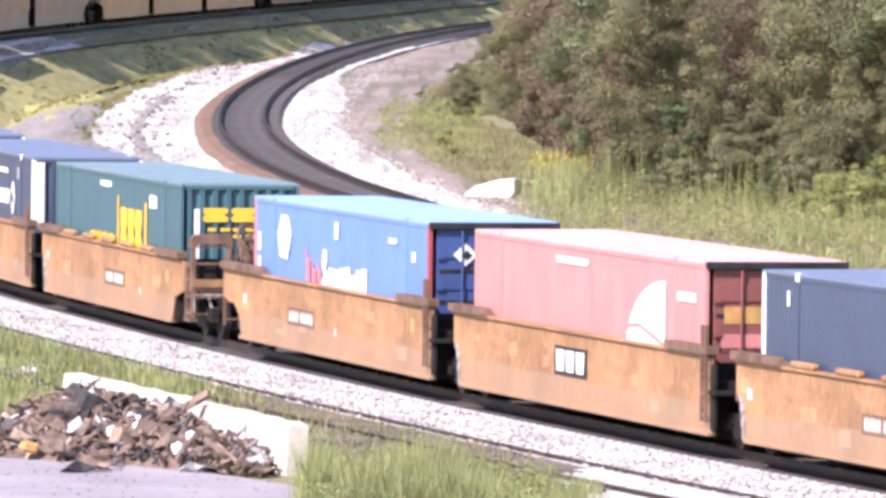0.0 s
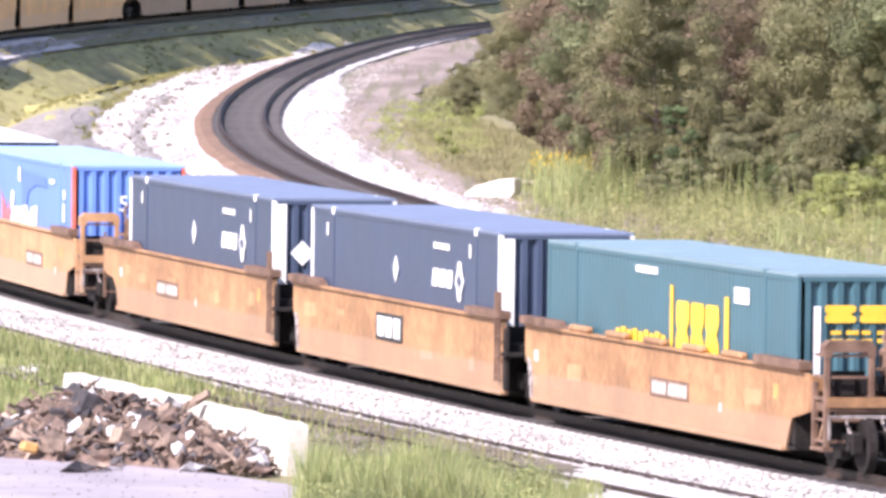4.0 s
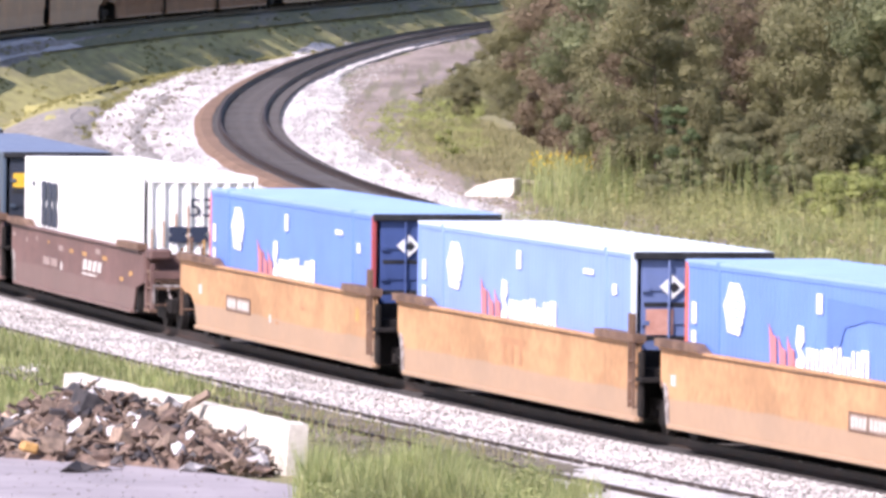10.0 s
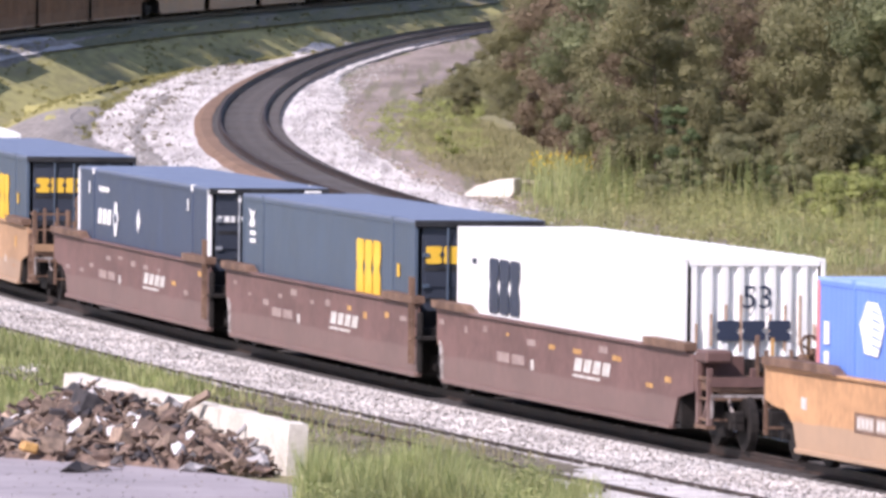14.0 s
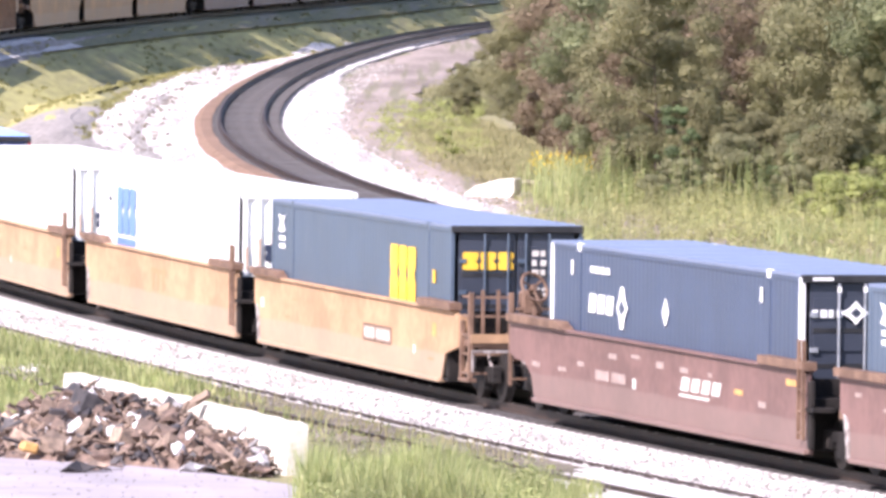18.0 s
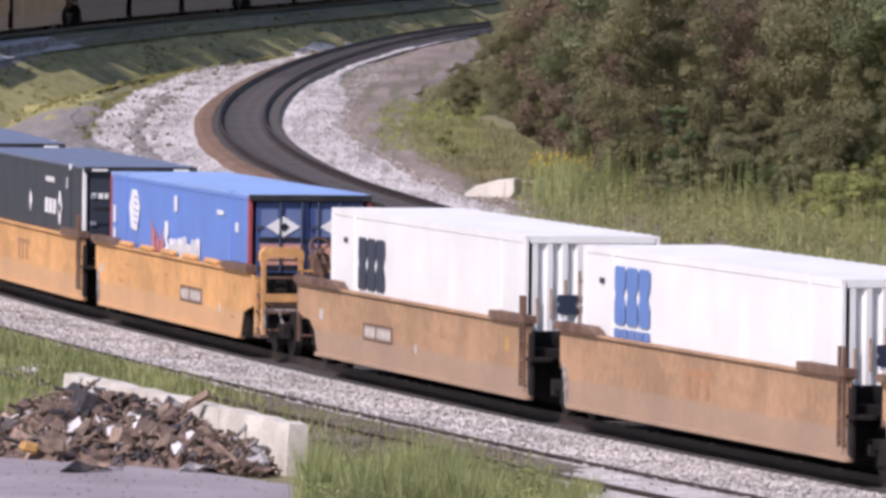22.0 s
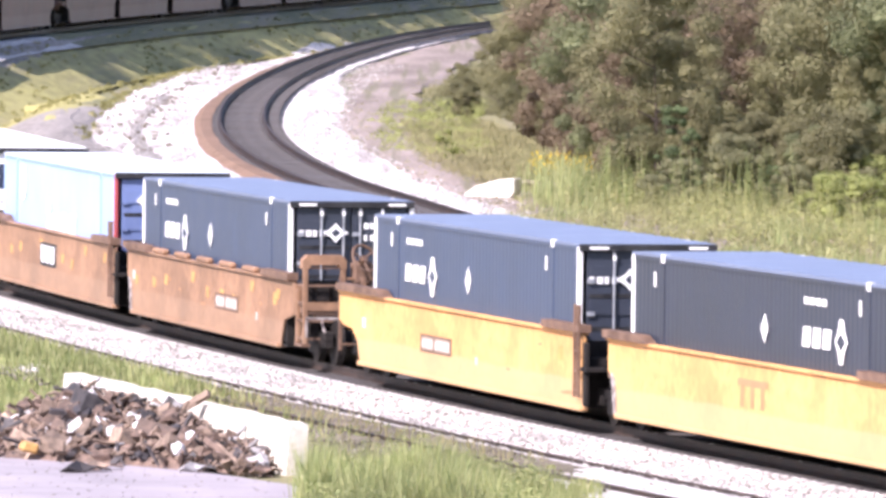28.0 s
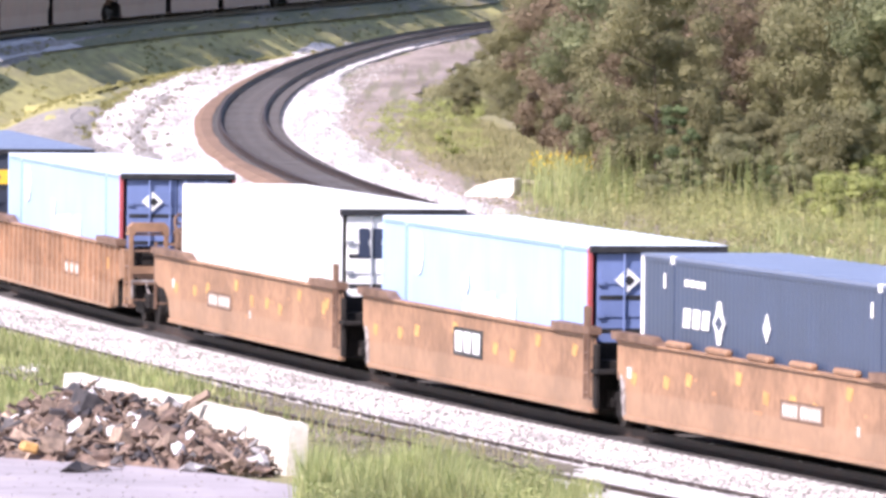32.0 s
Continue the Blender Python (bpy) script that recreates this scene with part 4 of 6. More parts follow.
        part("platform_lip", boxes((10.3, 10.34, -1.42, 1.2, 1.10, 1.27)), paint, root)
        # corner ladder of square tube
        for x, y, z0, z1 in ((9.55, -1.40, 0.42, 1.5), (10.22, -1.40, 0.42, high), (10.22, -0.62, 1.26, high)):
            part("ladder_post", boxes((x - 0.05, x + 0.05, y - 0.05, y + 0.05, z0, z1), bevel=0.012), iron, root)
        for i in range(3 if slim else 5):
            z = 0.5 + i * 0.36
            part("rung", boxes((9.6, 10.17, -1.43, -1.39, z, z + 0.045)), STEEL_BROWN, root)
            part("rung", boxes((10.2, 10.24, -1.35, -0.67, z, z + 0.045)), STEEL_BROWN, root)
        part("sill_step", boxes((9.5, 10.27, -1.47, -1.3, 0.36, 0.42)), STEEL_BROWN, root)
        part("end_brace", prism([(9.58, 0.5), (9.68, 0.5), (10.2, 1.15), (10.1, 1.15)], -1.36, -1.30), paint, root)
        if slim:
            part("brake_lever", boxes((10.2, 10.26, -0.58, -0.52, 1.25, 2.0)), STEEL_BROWN, root)
            part("corner_box", boxes((9.42, 10.1, -1.44, -0.95, 1.5, 1.72), bevel=0.04), paint, root)
            for q in (-0.3, 0.35):
                part("handrail", boxes((10.2, 10.25, q, q + 0.05, 1.25, 1.95)), OCHRE, root, "worn yellow handrail")
        else:
            # arched hood that joins the ladder tops
            if open_top:
                for q in (-1.2, -0.9):
                    part("ladder_post", boxes((10.19, 10.25, q, q + 0.06, 1.25, 2.1)), iron, root)
            else:
                hood = prism([(-1.46, 1.94), (-1.34, 1.94), (-1.30, 2.02), (-0.72, 2.02), (-0.68, 1.94), (-0.56, 1.94), (-0.56, 2.12), (-0.66, 2.22), (-1.36, 2.22), (-1.46, 2.12)], -10.28, -9.98)
                part("hood", hood, iron, root, "weathered arched hood over the end ladder").matrix_basis = Matrix(((0, -1, 0, 0), (1, 0, 0, 0), (0, 0, 1, 0), (0, 0, 0, 1)))
            part("guard_plate", boxes((10.0, 10.03, -1.3, -0.68, 1.26, 1.7)), STEEL_DARK, root)
            part("control_box", boxes((9.75, 10.12, -1.16, -0.84, 1.25, 1.62), bevel=0.04), STEEL_DARK, root)
            part("handrail", boxes((10.2, 10.25, -0.57, 1.15, 1.72, 1.77)), iron, root)
            for q in (-0.2, 0.5, 1.1):
                part("rail_post", boxes((10.2, 10.25, q, q + 0.05, 1.25, 1.74)), iron, root)
        # below the platform: buffer beam, hoses, lever
        part("end_sill", boxes((10.05, 10.2, -1.2, 1.2, 0.86, 1.08), bevel=0.02), STEEL_BROWN, root)
        part("hose_box", boxes((9.62, 10.04, -1.30, -1.02, 0.55, 1.05), bevel=0.05), STEEL_DARK, root)
        for q, low_z in ((-1.05, 0.34), (-0.72, 0.28), (-0.42, 0.42)):
            arc = [Vector((10.2 + 0.32 * math.sin(a * 0.5), q + 0.16 * (1 - math.cos(a)), 0.92 - (0.92 - low_z) * math.sin(a * 0.62))) for a in [k * 0.52 for k in range(7)]]
            part("air_hose", tube(arc, 0.034), END_GREY, root)
        part("air_reservoir", boxes((9.45, 10.15, -0.45, 0.75, 1.26, 1.6), bevel=0.1), STEEL_DARK, root)
        part("cut_lever", boxes((10.36, 10.40, -1.42, 0.2, 0.92, 0.97)), END_GREY, root)
        part("lever_handle", boxes((10.36, 10.40, -1.42, -1.38, 0.55, 0.95)), END_GREY, root)
        # hand brake: gear case, spoked wheel, chain rod
        by, bz = (0.45, 1.72) if slim else (-0.2, 2.16)
        part("gear_case", boxes((9.92, 10.26, by - 0.22, by + 0.2, bz - 0.55, bz - 0.06), bevel=0.06), STEEL_BROWN, root)
        ring = [Vector((0.3 * math.cos(k * math.pi / 9), 0.3 * math.sin(k * math.pi / 9), 0)) for k in range(18)]
        wheel = part("hand_brake", tube(ring, 0.032, 6, True), STEEL_BROWN, root, "rusty spoked hand brake wheel")
        wheel.matrix_basis = pose(10.34, by, bz, 0, 62, 28)
        hub = bmesh.new()
        drum(hub, pose(0, 0, -0.06), 0.07, 0.14, 10)
        part("hub", hub, STEEL_BROWN, wheel)
        for k in (0, 6, 12):
            part("spoke", tube([Vector((0, 0, -0.05)), ring[k]], 0.022, 6), STEEL_BROWN, wheel)
        part("brake_rod", boxes((10.02, 10.07, by - 0.02, by + 0.03, 0.7, bz - 0.5)), STEEL_DARK, root)
    if rear == "coupler":
        part("end_sheet", boxes((-10.46, -10.401, -1.43, 1.43, 1.06, 1.60), bevel=0.01), paint, root)
        part("cut_lever", boxes((-10.56, -10.52, -1.42, 0.2, 0.9, 0.95)), END_GREY, root)
        gr = boxes((-10.53, -10.47, -1.43, -1.37, 0.45, 1.9), (-10.53, -10.47, -0.98, -0.92, 0.45, 1.9))
        for i in range(4):
            block(gr, -10.52, -10.48, -1.37, -0.98, 0.55 + i * 0.36, 0.59 + i * 0.36)
        # another dark block in place of underside shade, behind the cut panel
        part("wheel_guard", boxes((-8.9, -8.63, -1.38, 1.38, low + 0.08, 0.9)), STEEL_DARK, root)
        part("grab_ladder", gr, STEEL_BROWN, root)
    if rear == "joint":
        truck(root, -9.83, "joint_truck")
        part("end_bracket", prism([(-8.60, 0.3), (-8.46, 0.3), (-8.48, 0.62), (-8.56, 0.95), (-8.78, 1.04), (-8.74, 0.9), (-8.66, 0.6)], -1.47, -1.441), END_GREY, root, "chipped grey end bracket")
        part("side_bearing", boxes((-9.35, -8.9, -1.36, -0.7, 0.92, 1.08), bevel=0.02), STEEL_BROWN, root)
        part("axle_cover", boxes((-9.3, -8.7, -1.30, -1.16, 0.3, 0.86), bevel=0.06), STEEL_DARK, root)
    marks(root)
    return root


def w_logo(r):
    p = bar(r, "marking_panel", BLACK, -1.55, 0.75, 0.82, 1.36, -1.442, 0.008)
    for x in (-1.42, -0.74, -0.04):
        shape(p, "white_block", WHITE, [(x + 0.06, 0.9), (x + 0.54, 0.9), (x + 0.58, 1.29), (x + 0.02, 1.29)], y=-1.4505, d=0.006)


def w_num(x):
    def f(r):
        p = bar(r, "marking_panel", STEEL_BROWN, x, x + 2.5, 0.76, 1.10, -1.442, 0.008)
        for a, b, n in ((0.14, 1.04, 4), (1.18, 2.38, 5)):
            bar(p, "stencil_field", GHOST_PALE, x + a, x + b, 0.81, 1.05, -1.4505, 0.004)
            w = (b - a) / n
            for k in range(n):
                bar(p, "stencil_bar", STENCIL, x + a + (k + 0.15) * w, x + a + (k + 0.8) * w, 0.85, 1.01, -1.4548, 0.004)
        rng = random.Random(int(x * 10) + 50)
        for k in range(4):
            q = rng.uniform(-8, 8)
            if not x - 0.7 < q < x + 2.6:
                z = rng.uniform(0.5, 1.3)
                bar(r, "dark_stencil", GHOST, q, q + rng.uniform(0.15, 0.5), z, z + rng.uniform(0.03, 0.07), -1.442, 0.004)
        bar(r, "stencil_bar", STENCIL, x + 4.4, x + 4.55, 0.7, 0.86, -1.442, 0.005)
        bar(r, "stencil_bar", STENCIL, -8.4, -8.1, 1.0, 1.2, -1.442, 0.005)
        bar(r, "stencil_bar", OCHRE, 7.2, 7.5, 1.1, 1.36, -1.442, 0.005)
    return f


def w_ghost(r):
    bar(r, "faded_stencil", GHOST, -0.9, 0.9, 1.22, 1.34, -1.442, 0.004)
    for q in (-0.6, 0.0, 0.6):
        bar(r, "faded_stencil", GHOST, q - 0.12, q + 0.08, 0.85, 1.22, -1.442, 0.004)


def w_patches(inner):
    def f(r):
        rng = random.Random(4)
        inner(r)
        for i in range(9):
            x = -7.8 + i * 1.85 + rng.uniform(-0.7, 0.7)
            z = 1.12 + rng.uniform(-0.25, 0.2)
            shape(r, "worn_patch", OCHRE, [(x, z), (x + 0.3, z - 0.03), (x + 0.42, z + 0.18), (x + 0.05, z + 0.22)], y=-1.442, d=0.005)
    return f


def w_repaired(inner, seed):
    """Squarish fields of newer paint over the old."""
    def f(r):
        rng = random.Random(seed)
        inner(r)
        for i in range(6):
            x = -8.2 + i * 2.8 + rng.uniform(-0.8, 0.8)
            z, h = rng.uniform(0.45, 1.2), rng.uniform(0.12, 0.34)
            w = rng.uniform(0.35, 1.1)
            if abs(x + 0.4) > 1.8:
                shape(r, "newer_paint", TAN, [(x, z), (x + w, z + 0.02), (x + w * 0.96, z + h), (x + 0.03, z + h * 0.94)], y=-1.4405, d=0.003)
    return f


def w_maroon(n):
    def f(r):
        rng = random.Random(n)
        for i in range(11):
            x = -8.6 + i * 1.6 + rng.uniform(-0.4, 0.4)
            z = rng.choice((1.36, 1.28, 1.18, 1.05, 0.9))
            if -4.6 < x < 4.2:
                z = max(z, 1.26)
            bar(r, "stencil_bar", FADED if rng.random() < 0.75 else OCHRE, x, x + rng.uniform(0.18, 0.6), z, z + rng.uniform(0.06, 0.13), -1.442, 0.005)
        for q in (-4.4, -3.3):
            bar(r, "stencil_bar", FADED, q, q + 0.9, 0.86, 1.04, -1.442, 0.005)
        bar(r, "stencil_bar", STENCIL, -1.9, -1.7, 0.82, 1.0, -1.442, 0.005)
        for q in (1.2, 1.85, 2.5, 3.15):
            shape(r, "emblem_block", STENCIL, [(q, 0.95), (q + 0.5, 0.95), (q + 0.62, 1.19), (q + 0.12, 1.19)], y=-1.442, d=0.005)
        shape(r, "emblem_stripe", STENCIL, [(1.1, 0.84), (3.0, 0.84), (3.1, 0.89), (1.15, 0.89)], y=-1.442, d=0.005)
    return f


END_GREY = surf("chipped_grey_steel", (0.14, 0.11, 0.10), (0.42, 0.38, 0.36), 9, 0.7, 0.3, fine=30)
GHOST_PALE = surf("worn_pale_field", (0.30, 0.235, 0.19), (0.42, 0.34, 0.29), 5, 0.7, 0.05)
FADED = surf("worn_stencil_paint", (0.24, 0.17, 0.15), (0.36, 0.28, 0.25), 6, 0.6, 0.05)
ORANGE_BROWN = well_paint("rusty_orange_steel", (0.335, 0.18, 0.085), s=0.7, vary=0.3)
TAN = well_paint("tan_orange_steel", (0.44, 0.245, 0.12), (0.35, 0.25, 0.175), 0.75, 0.12)
MAROON = well_paint("maroon_steel", (0.15, 0.084, 0.073), (0.20, 0.14, 0.12), 0.5, 0.5)
BUFF = well_paint("buff_orange_steel", (0.385, 0.232, 0.13), (0.34, 0.25, 0.185), 0.6, 0.15)
AMBER = well_paint("amber_yellow_steel", (0.62, 0.33, 0.125), (0.53, 0.335, 0.19), 0.6, 0.12)
RUST = well_paint("brown_rusty_steel", (0.275, 0.155, 0.09), DUST, 0.35, vary=0.28)

T_OB = "rust-streaked orange-brown steel well car"
CARS = [  # paint, label, marking of each unit, cushions, ribs, containers front to rear
    (ORANGE_BROWN, T_OB, (w_repaired(w_num(-2.0), 1), w_repaired(w_logo, 2), w_repaired(w_num(-4.0), 3)), (1, 0, 0), 0, ("navy_plain", "red", "blue")),
    (ORANGE_BROWN, T_OB + " with a dark emblem panel", (w_repaired(w_num(-0.5), 4), w_repaired(w_logo, 5), w_repaired(w_num(-4.0), 6)), (1, 0, 0), 0, ("teal", "navy_plain", "navy_ribbed")),
    (TAN, "tan-orange steel well car, dusty below", (w_num(2.0), w_ghost, w_num(-5.5)), (0, 0, 0), 0, ("blue_rev", "pale", "blue")),
    (MAROON, "maroon steel well car with white stencils", (w_maroon(1), w_maroon(2), w_maroon(3)), (0, 0, 0), 0, ("white", "slate", "navy")),
    (BUFF, "dusty buff-orange steel well car", (w_num(1.2), w_ghost, w_num(-4.5)), (0, 0, 0), 0, ("slate", "white_b", "white")),
    (AMBER, "amber-yellow steel well car", (w_num(1.2), w_ghost, w_num(-3.5)), (1, 0, 0), 0, ("blue_tinted", "charcoal", "navy")),
    (RUST, "brown rusty steel well car with yellow patches", (w_patches(w_num(1.0)), w_patches(w_logo), w_patches(w_num(-4.5))), (1, 0, 0), 0, ("navy", "palest", "white_d")),
    (RUST, "brown ribbed steel well car", (w_num(1.0), w_ghost, w_num(-3.0)), (0, 0, 0), 1, ("palest", "slate", "navy")),
    (ORANGE_BROWN, T_OB, (w_num(1.0), w_logo, w_num(-3.0)), (0, 0, 0), 0, ("blue", "navy", "slate")),
    (MAROON, "maroon steel well car with white stencils", (w_maroon(4), w_maroon(5), w_maroon(6)), (0, 0, 0), 0, ("navy", "teal", "blue")),
    (MAROON, "dark maroon steel well car", (w_maroon(13), w_maroon(14), w_maroon(15)), (0, 0, 0), 0, ("slate", "navy", "slate")),
    (MAROON, "dark maroon steel well car", (w_maroon(7), w_maroon(8), w_maroon(9)), (0, 0, 0), 0, ("slate", "navy", "slate")),
    (MAROON, "dark maroon steel well car", (w_maroon(10), w_maroon(11), w_maroon(12)), (0, 0, 0), 0, ("teal", "slate", "navy")),
]
BOX_LABEL = {
    "blue_tinted": "blue container with red posts and reflections painted on its doors",
    "blue": "bright blue steel container, doors darkened for shade, white emblems", "blue_rev": "bright blue container with red posts and corrugated front",
    "pale": "sun-bleached light blue container with white emblems", "palest": "very pale faded blue container with blue doors",
    "red": "faded pinkish red container with white fan emblem", "teal": "dark teal container with yellow lettering panel",
    "navy": "navy blue container with white posts and diamond",
    "navy_ribbed": "navy container with corrugated end and white placard", "navy_plain": "navy container with corrugated end and white post", "charcoal": "charcoal blue container with white corner posts",
    "slate": "slate blue container with yellow emblem", "white": "white container with dark emblem and corrugated end",
    "white_b": "white container with blue emblem", "white_d": "white container with blue emblem and doors"}
# arc position of each car's foremost box centre at 10 s
FIRST = 160.6 - 8.07
CAR_S = [FIRST, 97.05 - 8.07, 33.93 - 8.07, -29.7 - 8.07, -93.1 - 8.07, -157.6 - 8.07, -221.3 - 8.07]
while len(CAR_S) < len(CARS):
    CAR_S.append(CAR_S[-1] - 63.45)
PITCH = 19.66
# slack of single units along the line
SLACK = {(0, 0): 0.25, (0, 1): 0.3, (0, 2): 0.1, (1, 0): 0.1, (1, 1): 0.08, (1, 2): -0.16, (2, 0): -0.1, (2, 1): 0.03, (2, 2): -0.32, (3, 0): -0.15, (3, 1): -0.17,
         (3, 2): -0.36, (4, 0): -0.08, (4, 1): -0.3, (4, 2): -0.97, (5, 0): -0.05, (5, 1): -0.18, (5, 2): -0.3, (6, 0): 0.03, (6, 1): 0.0, (6, 2): -0.38}
TRAIN, BOX_OF = [], {}
for n, ((paint, label, marks, cush, ribs, loads), s0) in enumerate(zip(CARS, CAR_S)):
    for i in range(3):
        u = well_unit(paint, label, "coupler" if i == 2 else "joint", "coupler" if i == 0 else "joint", marks[i], bool(ribs), bool(cush[i]))
        style = loads[i]
        if style in BOX_OF:
            c = copy_thing(BOX_OF[style], Matrix.Identity(4))
        else:
            c = BOX_OF[style] = container(style, BOX_LABEL[style])
        TRAIN.append((u, c, s0 - i * PITCH + SLACK.get((n, i), 0.0)))


def travelled(t):
    """How far the train has run since 10 s; it slows a little."""
    d = t - 10.0
    return 11.9559 * d - 0.051438 * d * d / 2 + 0.00093414 * d ** 3 / 6


def unit_pose(s):
    x0, y0, z0 = main_at(s - 9.4)
    x1, y1, z1 = main_at(s + 9.4)
    d = Vector((x1 - x0, y1 - y0, z1 - z0))
    return Matrix.Translation(((x0 + x1) / 2, (y0 + y1) / 2, (z0 + z1) / 2)) @ Euler((0, -math.asin(d.z / d.length), math.atan2(d.y, d.x))).to_matrix().to_4x4()


def spin(rows_n=961):
    """Wheelsets of the cars that pass in front turn as they roll."""
    for u, c, s0 in TRAIN[:24]:
        for t in u.children:
            if "truck" in t.name:
                for w in t.children:
                    x, y, z = w.matrix_basis.translation
                    walk(w, [(f / FPS, pose(x, y, z, 0, math.degrees(travelled(f / FPS) / 0.455) % 360, 0)) for f in range(rows_n)])


def motions():
    spin()
    for u, c, s0 in TRAIN:
        rows = [(float(t), unit_pose(s0 + travelled(t))) for t in range(33)]
        walk(u, rows)
        walk(c, rows)


# ---------------------------------------------------------------- plants
def leaf_cloud(vs, fs, rng, centre, radii, count, size, shell=0.55):
    """Small leaves spread through an uneven ellipsoid, thicker near its skin."""
    g = np.random.default_rng(rng.randrange(1 << 30))
    p = g.normal(size=(count, 3))
    p /= np.linalg.norm(p, axis=1)[:, None]
    d = p * (shell + (1 - shell) * g.random((count, 1)) ** 0.6)
    q = np.array(centre) + d * np.array(radii)
    r = size * g.uniform(0.6, 1.4, (count, 1))
    n = p + g.uniform((-1, -1, -0.4), (1, 1, 1.2), (count, 3)) * 0.9
    n /= np.linalg.norm(n, axis=1)[:, None]
    a = np.cross(n, g.normal(size=(count, 3)))
    a /= np.linalg.norm(a, axis=1)[:, None]
    b = np.cross(n, a)
    e1, e2, sag = a * r, b * r * 0.55, n * r * 0.12
    k = len(vs)
    vs += np.stack([q - e1, q + e2 - sag, q + e1, q - e2 - sag], 1).reshape(-1, 3).tolist()
    fs += (np.arange(count)[:, None] * 4 + np.arange(4) + k).tolist()


def tree(name, label, height, width, leaf, seed, leaves=34000, clumps=70, low=0.10, size=0.06):
    """Tapered trunk, limbs and a crown of leaf clumps with gaps."""
    rng = random.Random(seed)
    root = tagged(new(name), label, "tree" if name == "tree" else "bush", "trees and bushes of the thicket")
    bm = bmesh.new()
    tips = []
    bend = Vector((rng.uniform(-0.4, 0.4), rng.uniform(-0.4, 0.4), 0))
    limb(bm, (0, 0, -0.3), bend * 0.4 + Vector((0, 0, height * 0.3)), 0.016 * height, 0.009 * height)
    limb(bm, bend * 0.4 + Vector((0, 0, height * 0.3)), bend + Vector((0, 0, height * 0.7)), 0.006 * height, 0.012)
    for i in range(12):
        z = height * rng.uniform(0.15, 0.75)
        a = rng.uniform(0, 6.28)
        r = width * 0.42 * rng.uniform(0.5, 1)
        tip = bend * (z / height) + Vector((math.cos(a) * r, math.sin(a) * r, z + r * 0.5))
        limb(bm, bend * (z / height) + Vector((0, 0, z)), tip, 0.035, 0.01)
        tips.append(tip)
    part("trunk", bm, BARK, root)
    vs, fs = [], []
    for i in range(clumps):
        z = height * (low + (0.97 - low) * rng.random() ** 0.85)
        prof = math.sin(math.pi * min(1, max(0.0, (z / height - low * 0.5) / (1.05 - low * 0.5)))) ** 0.6
        a = rng.uniform(0, 6.28)
        r = width * 0.5 * prof * (rng.uniform(0.45, 1.0) if i % 5 else rng.uniform(0.0, 0.35))
        c = (math.cos(a) * r, math.sin(a) * r, z)
        rr = width * rng.uniform(0.06, 0.17)
        leaf_cloud(vs, fs, rng, c, (rr, rr, rr * rng.uniform(0.55, 0.85)), leaves // clumps, size, 0.3)
    raw("crown", vs, fs, leaf, root)
    return root


def blades(name, count, spot, height, width, mat, label, seed, lean=0.35):
    """Grass and weeds: bent tapering blades, one object."""
    rng = random.Random(seed)
    vs, fs = [], []
    for _ in range(count):
        x, y, z, *tall = spot(rng)
        h = rng.uniform(*height) * (tall[0] if tall else 1.0)
        w = rng.uniform(*width)
        a = rng.uniform(0, 6.28)
        ux, uy = math.cos(a) * w, math.sin(a) * w
        l = rng.uniform(0, lean) * h
        b = rng.uniform(0, 6.28)
        lx, ly = math.cos(b) * l, math.sin(b) * l
        k = len(vs)
        vs += [(x - ux, y - uy, z), (x + ux, y + uy, z), (x + ux * 0.8 + lx * 0.35, y + uy * 0.8 + ly * 0.35, z + h * 0.6),
               (x - ux * 0.8 + lx * 0.35, y - uy * 0.8 + ly * 0.35, z + h * 0.6), (x + lx, y + ly, z + h)]
        fs += [(k, k + 1, k + 2, k + 3), (k + 3, k + 2, k + 4)]
    return tagged(raw(name, vs, fs, mat), label, "grass", kind="stuff")


LEAF_OLIVE = island_leaf("olive_leaves", (0.205, 0.198, 0.100), (0.250, 0.236, 0.118), (0.285, 0.262, 0.137), trans=0.52)
LEAF_GREEN = island_leaf("green_leaves", (0.175, 0.203, 0.100), (0.220, 0.238, 0.120), (0.255, 0.268, 0.138), trans=0.52)
LEAF_BROWN = island_leaf("browning_leaves", (0.195, 0.145, 0.092), (0.24, 0.18, 0.115), (0.28, 0.215, 0.14), trans=0.45)
LEAF_LIME = island_leaf("lime_leaves", (0.29, 0.33, 0.105), (0.39, 0.42, 0.145), (0.50, 0.50, 0.20), trans=0.5)
GRASS = island_leaf("grass_blades", (0.20, 0.25, 0.085), (0.32, 0.355, 0.14), (0.52, 0.50, 0.25), trans=0.4)
GRASS_DRY = island_leaf("dry_weeds", (0.24, 0.225, 0.11), (0.33, 0.305, 0.15), (0.42, 0.375, 0.20), trans=0.45)
LEAF_SAGE = island_leaf("sage_leaves", (0.25, 0.255, 0.135), (0.32, 0.315, 0.165), (0.38, 0.36, 0.195), trans=0.45)
WEED_BROWN = island_leaf("brown_weed_leaves", (0.27, 0.23, 0.14), (0.35, 0.30, 0.185), (0.42, 0.37, 0.24), trans=0.4)
LEAF_BLUISH = island_leaf("bluish_green_leaves", (0.10, 0.145, 0.058), (0.15, 0.20, 0.085), (0.20, 0.25, 0.115), trans=0.4)
LEAF_LIGHT = island_leaf("light_olive_leaves", (0.225, 0.222, 0.112), (0.272, 0.262, 0.132), (0.312, 0.295, 0.152), trans=0.52)
FLOWER = island_leaf("yellow_flowers", (0.5, 0.33, 0.02), (0.65, 0.45, 0.03), (0.7, 0.5, 0.05))

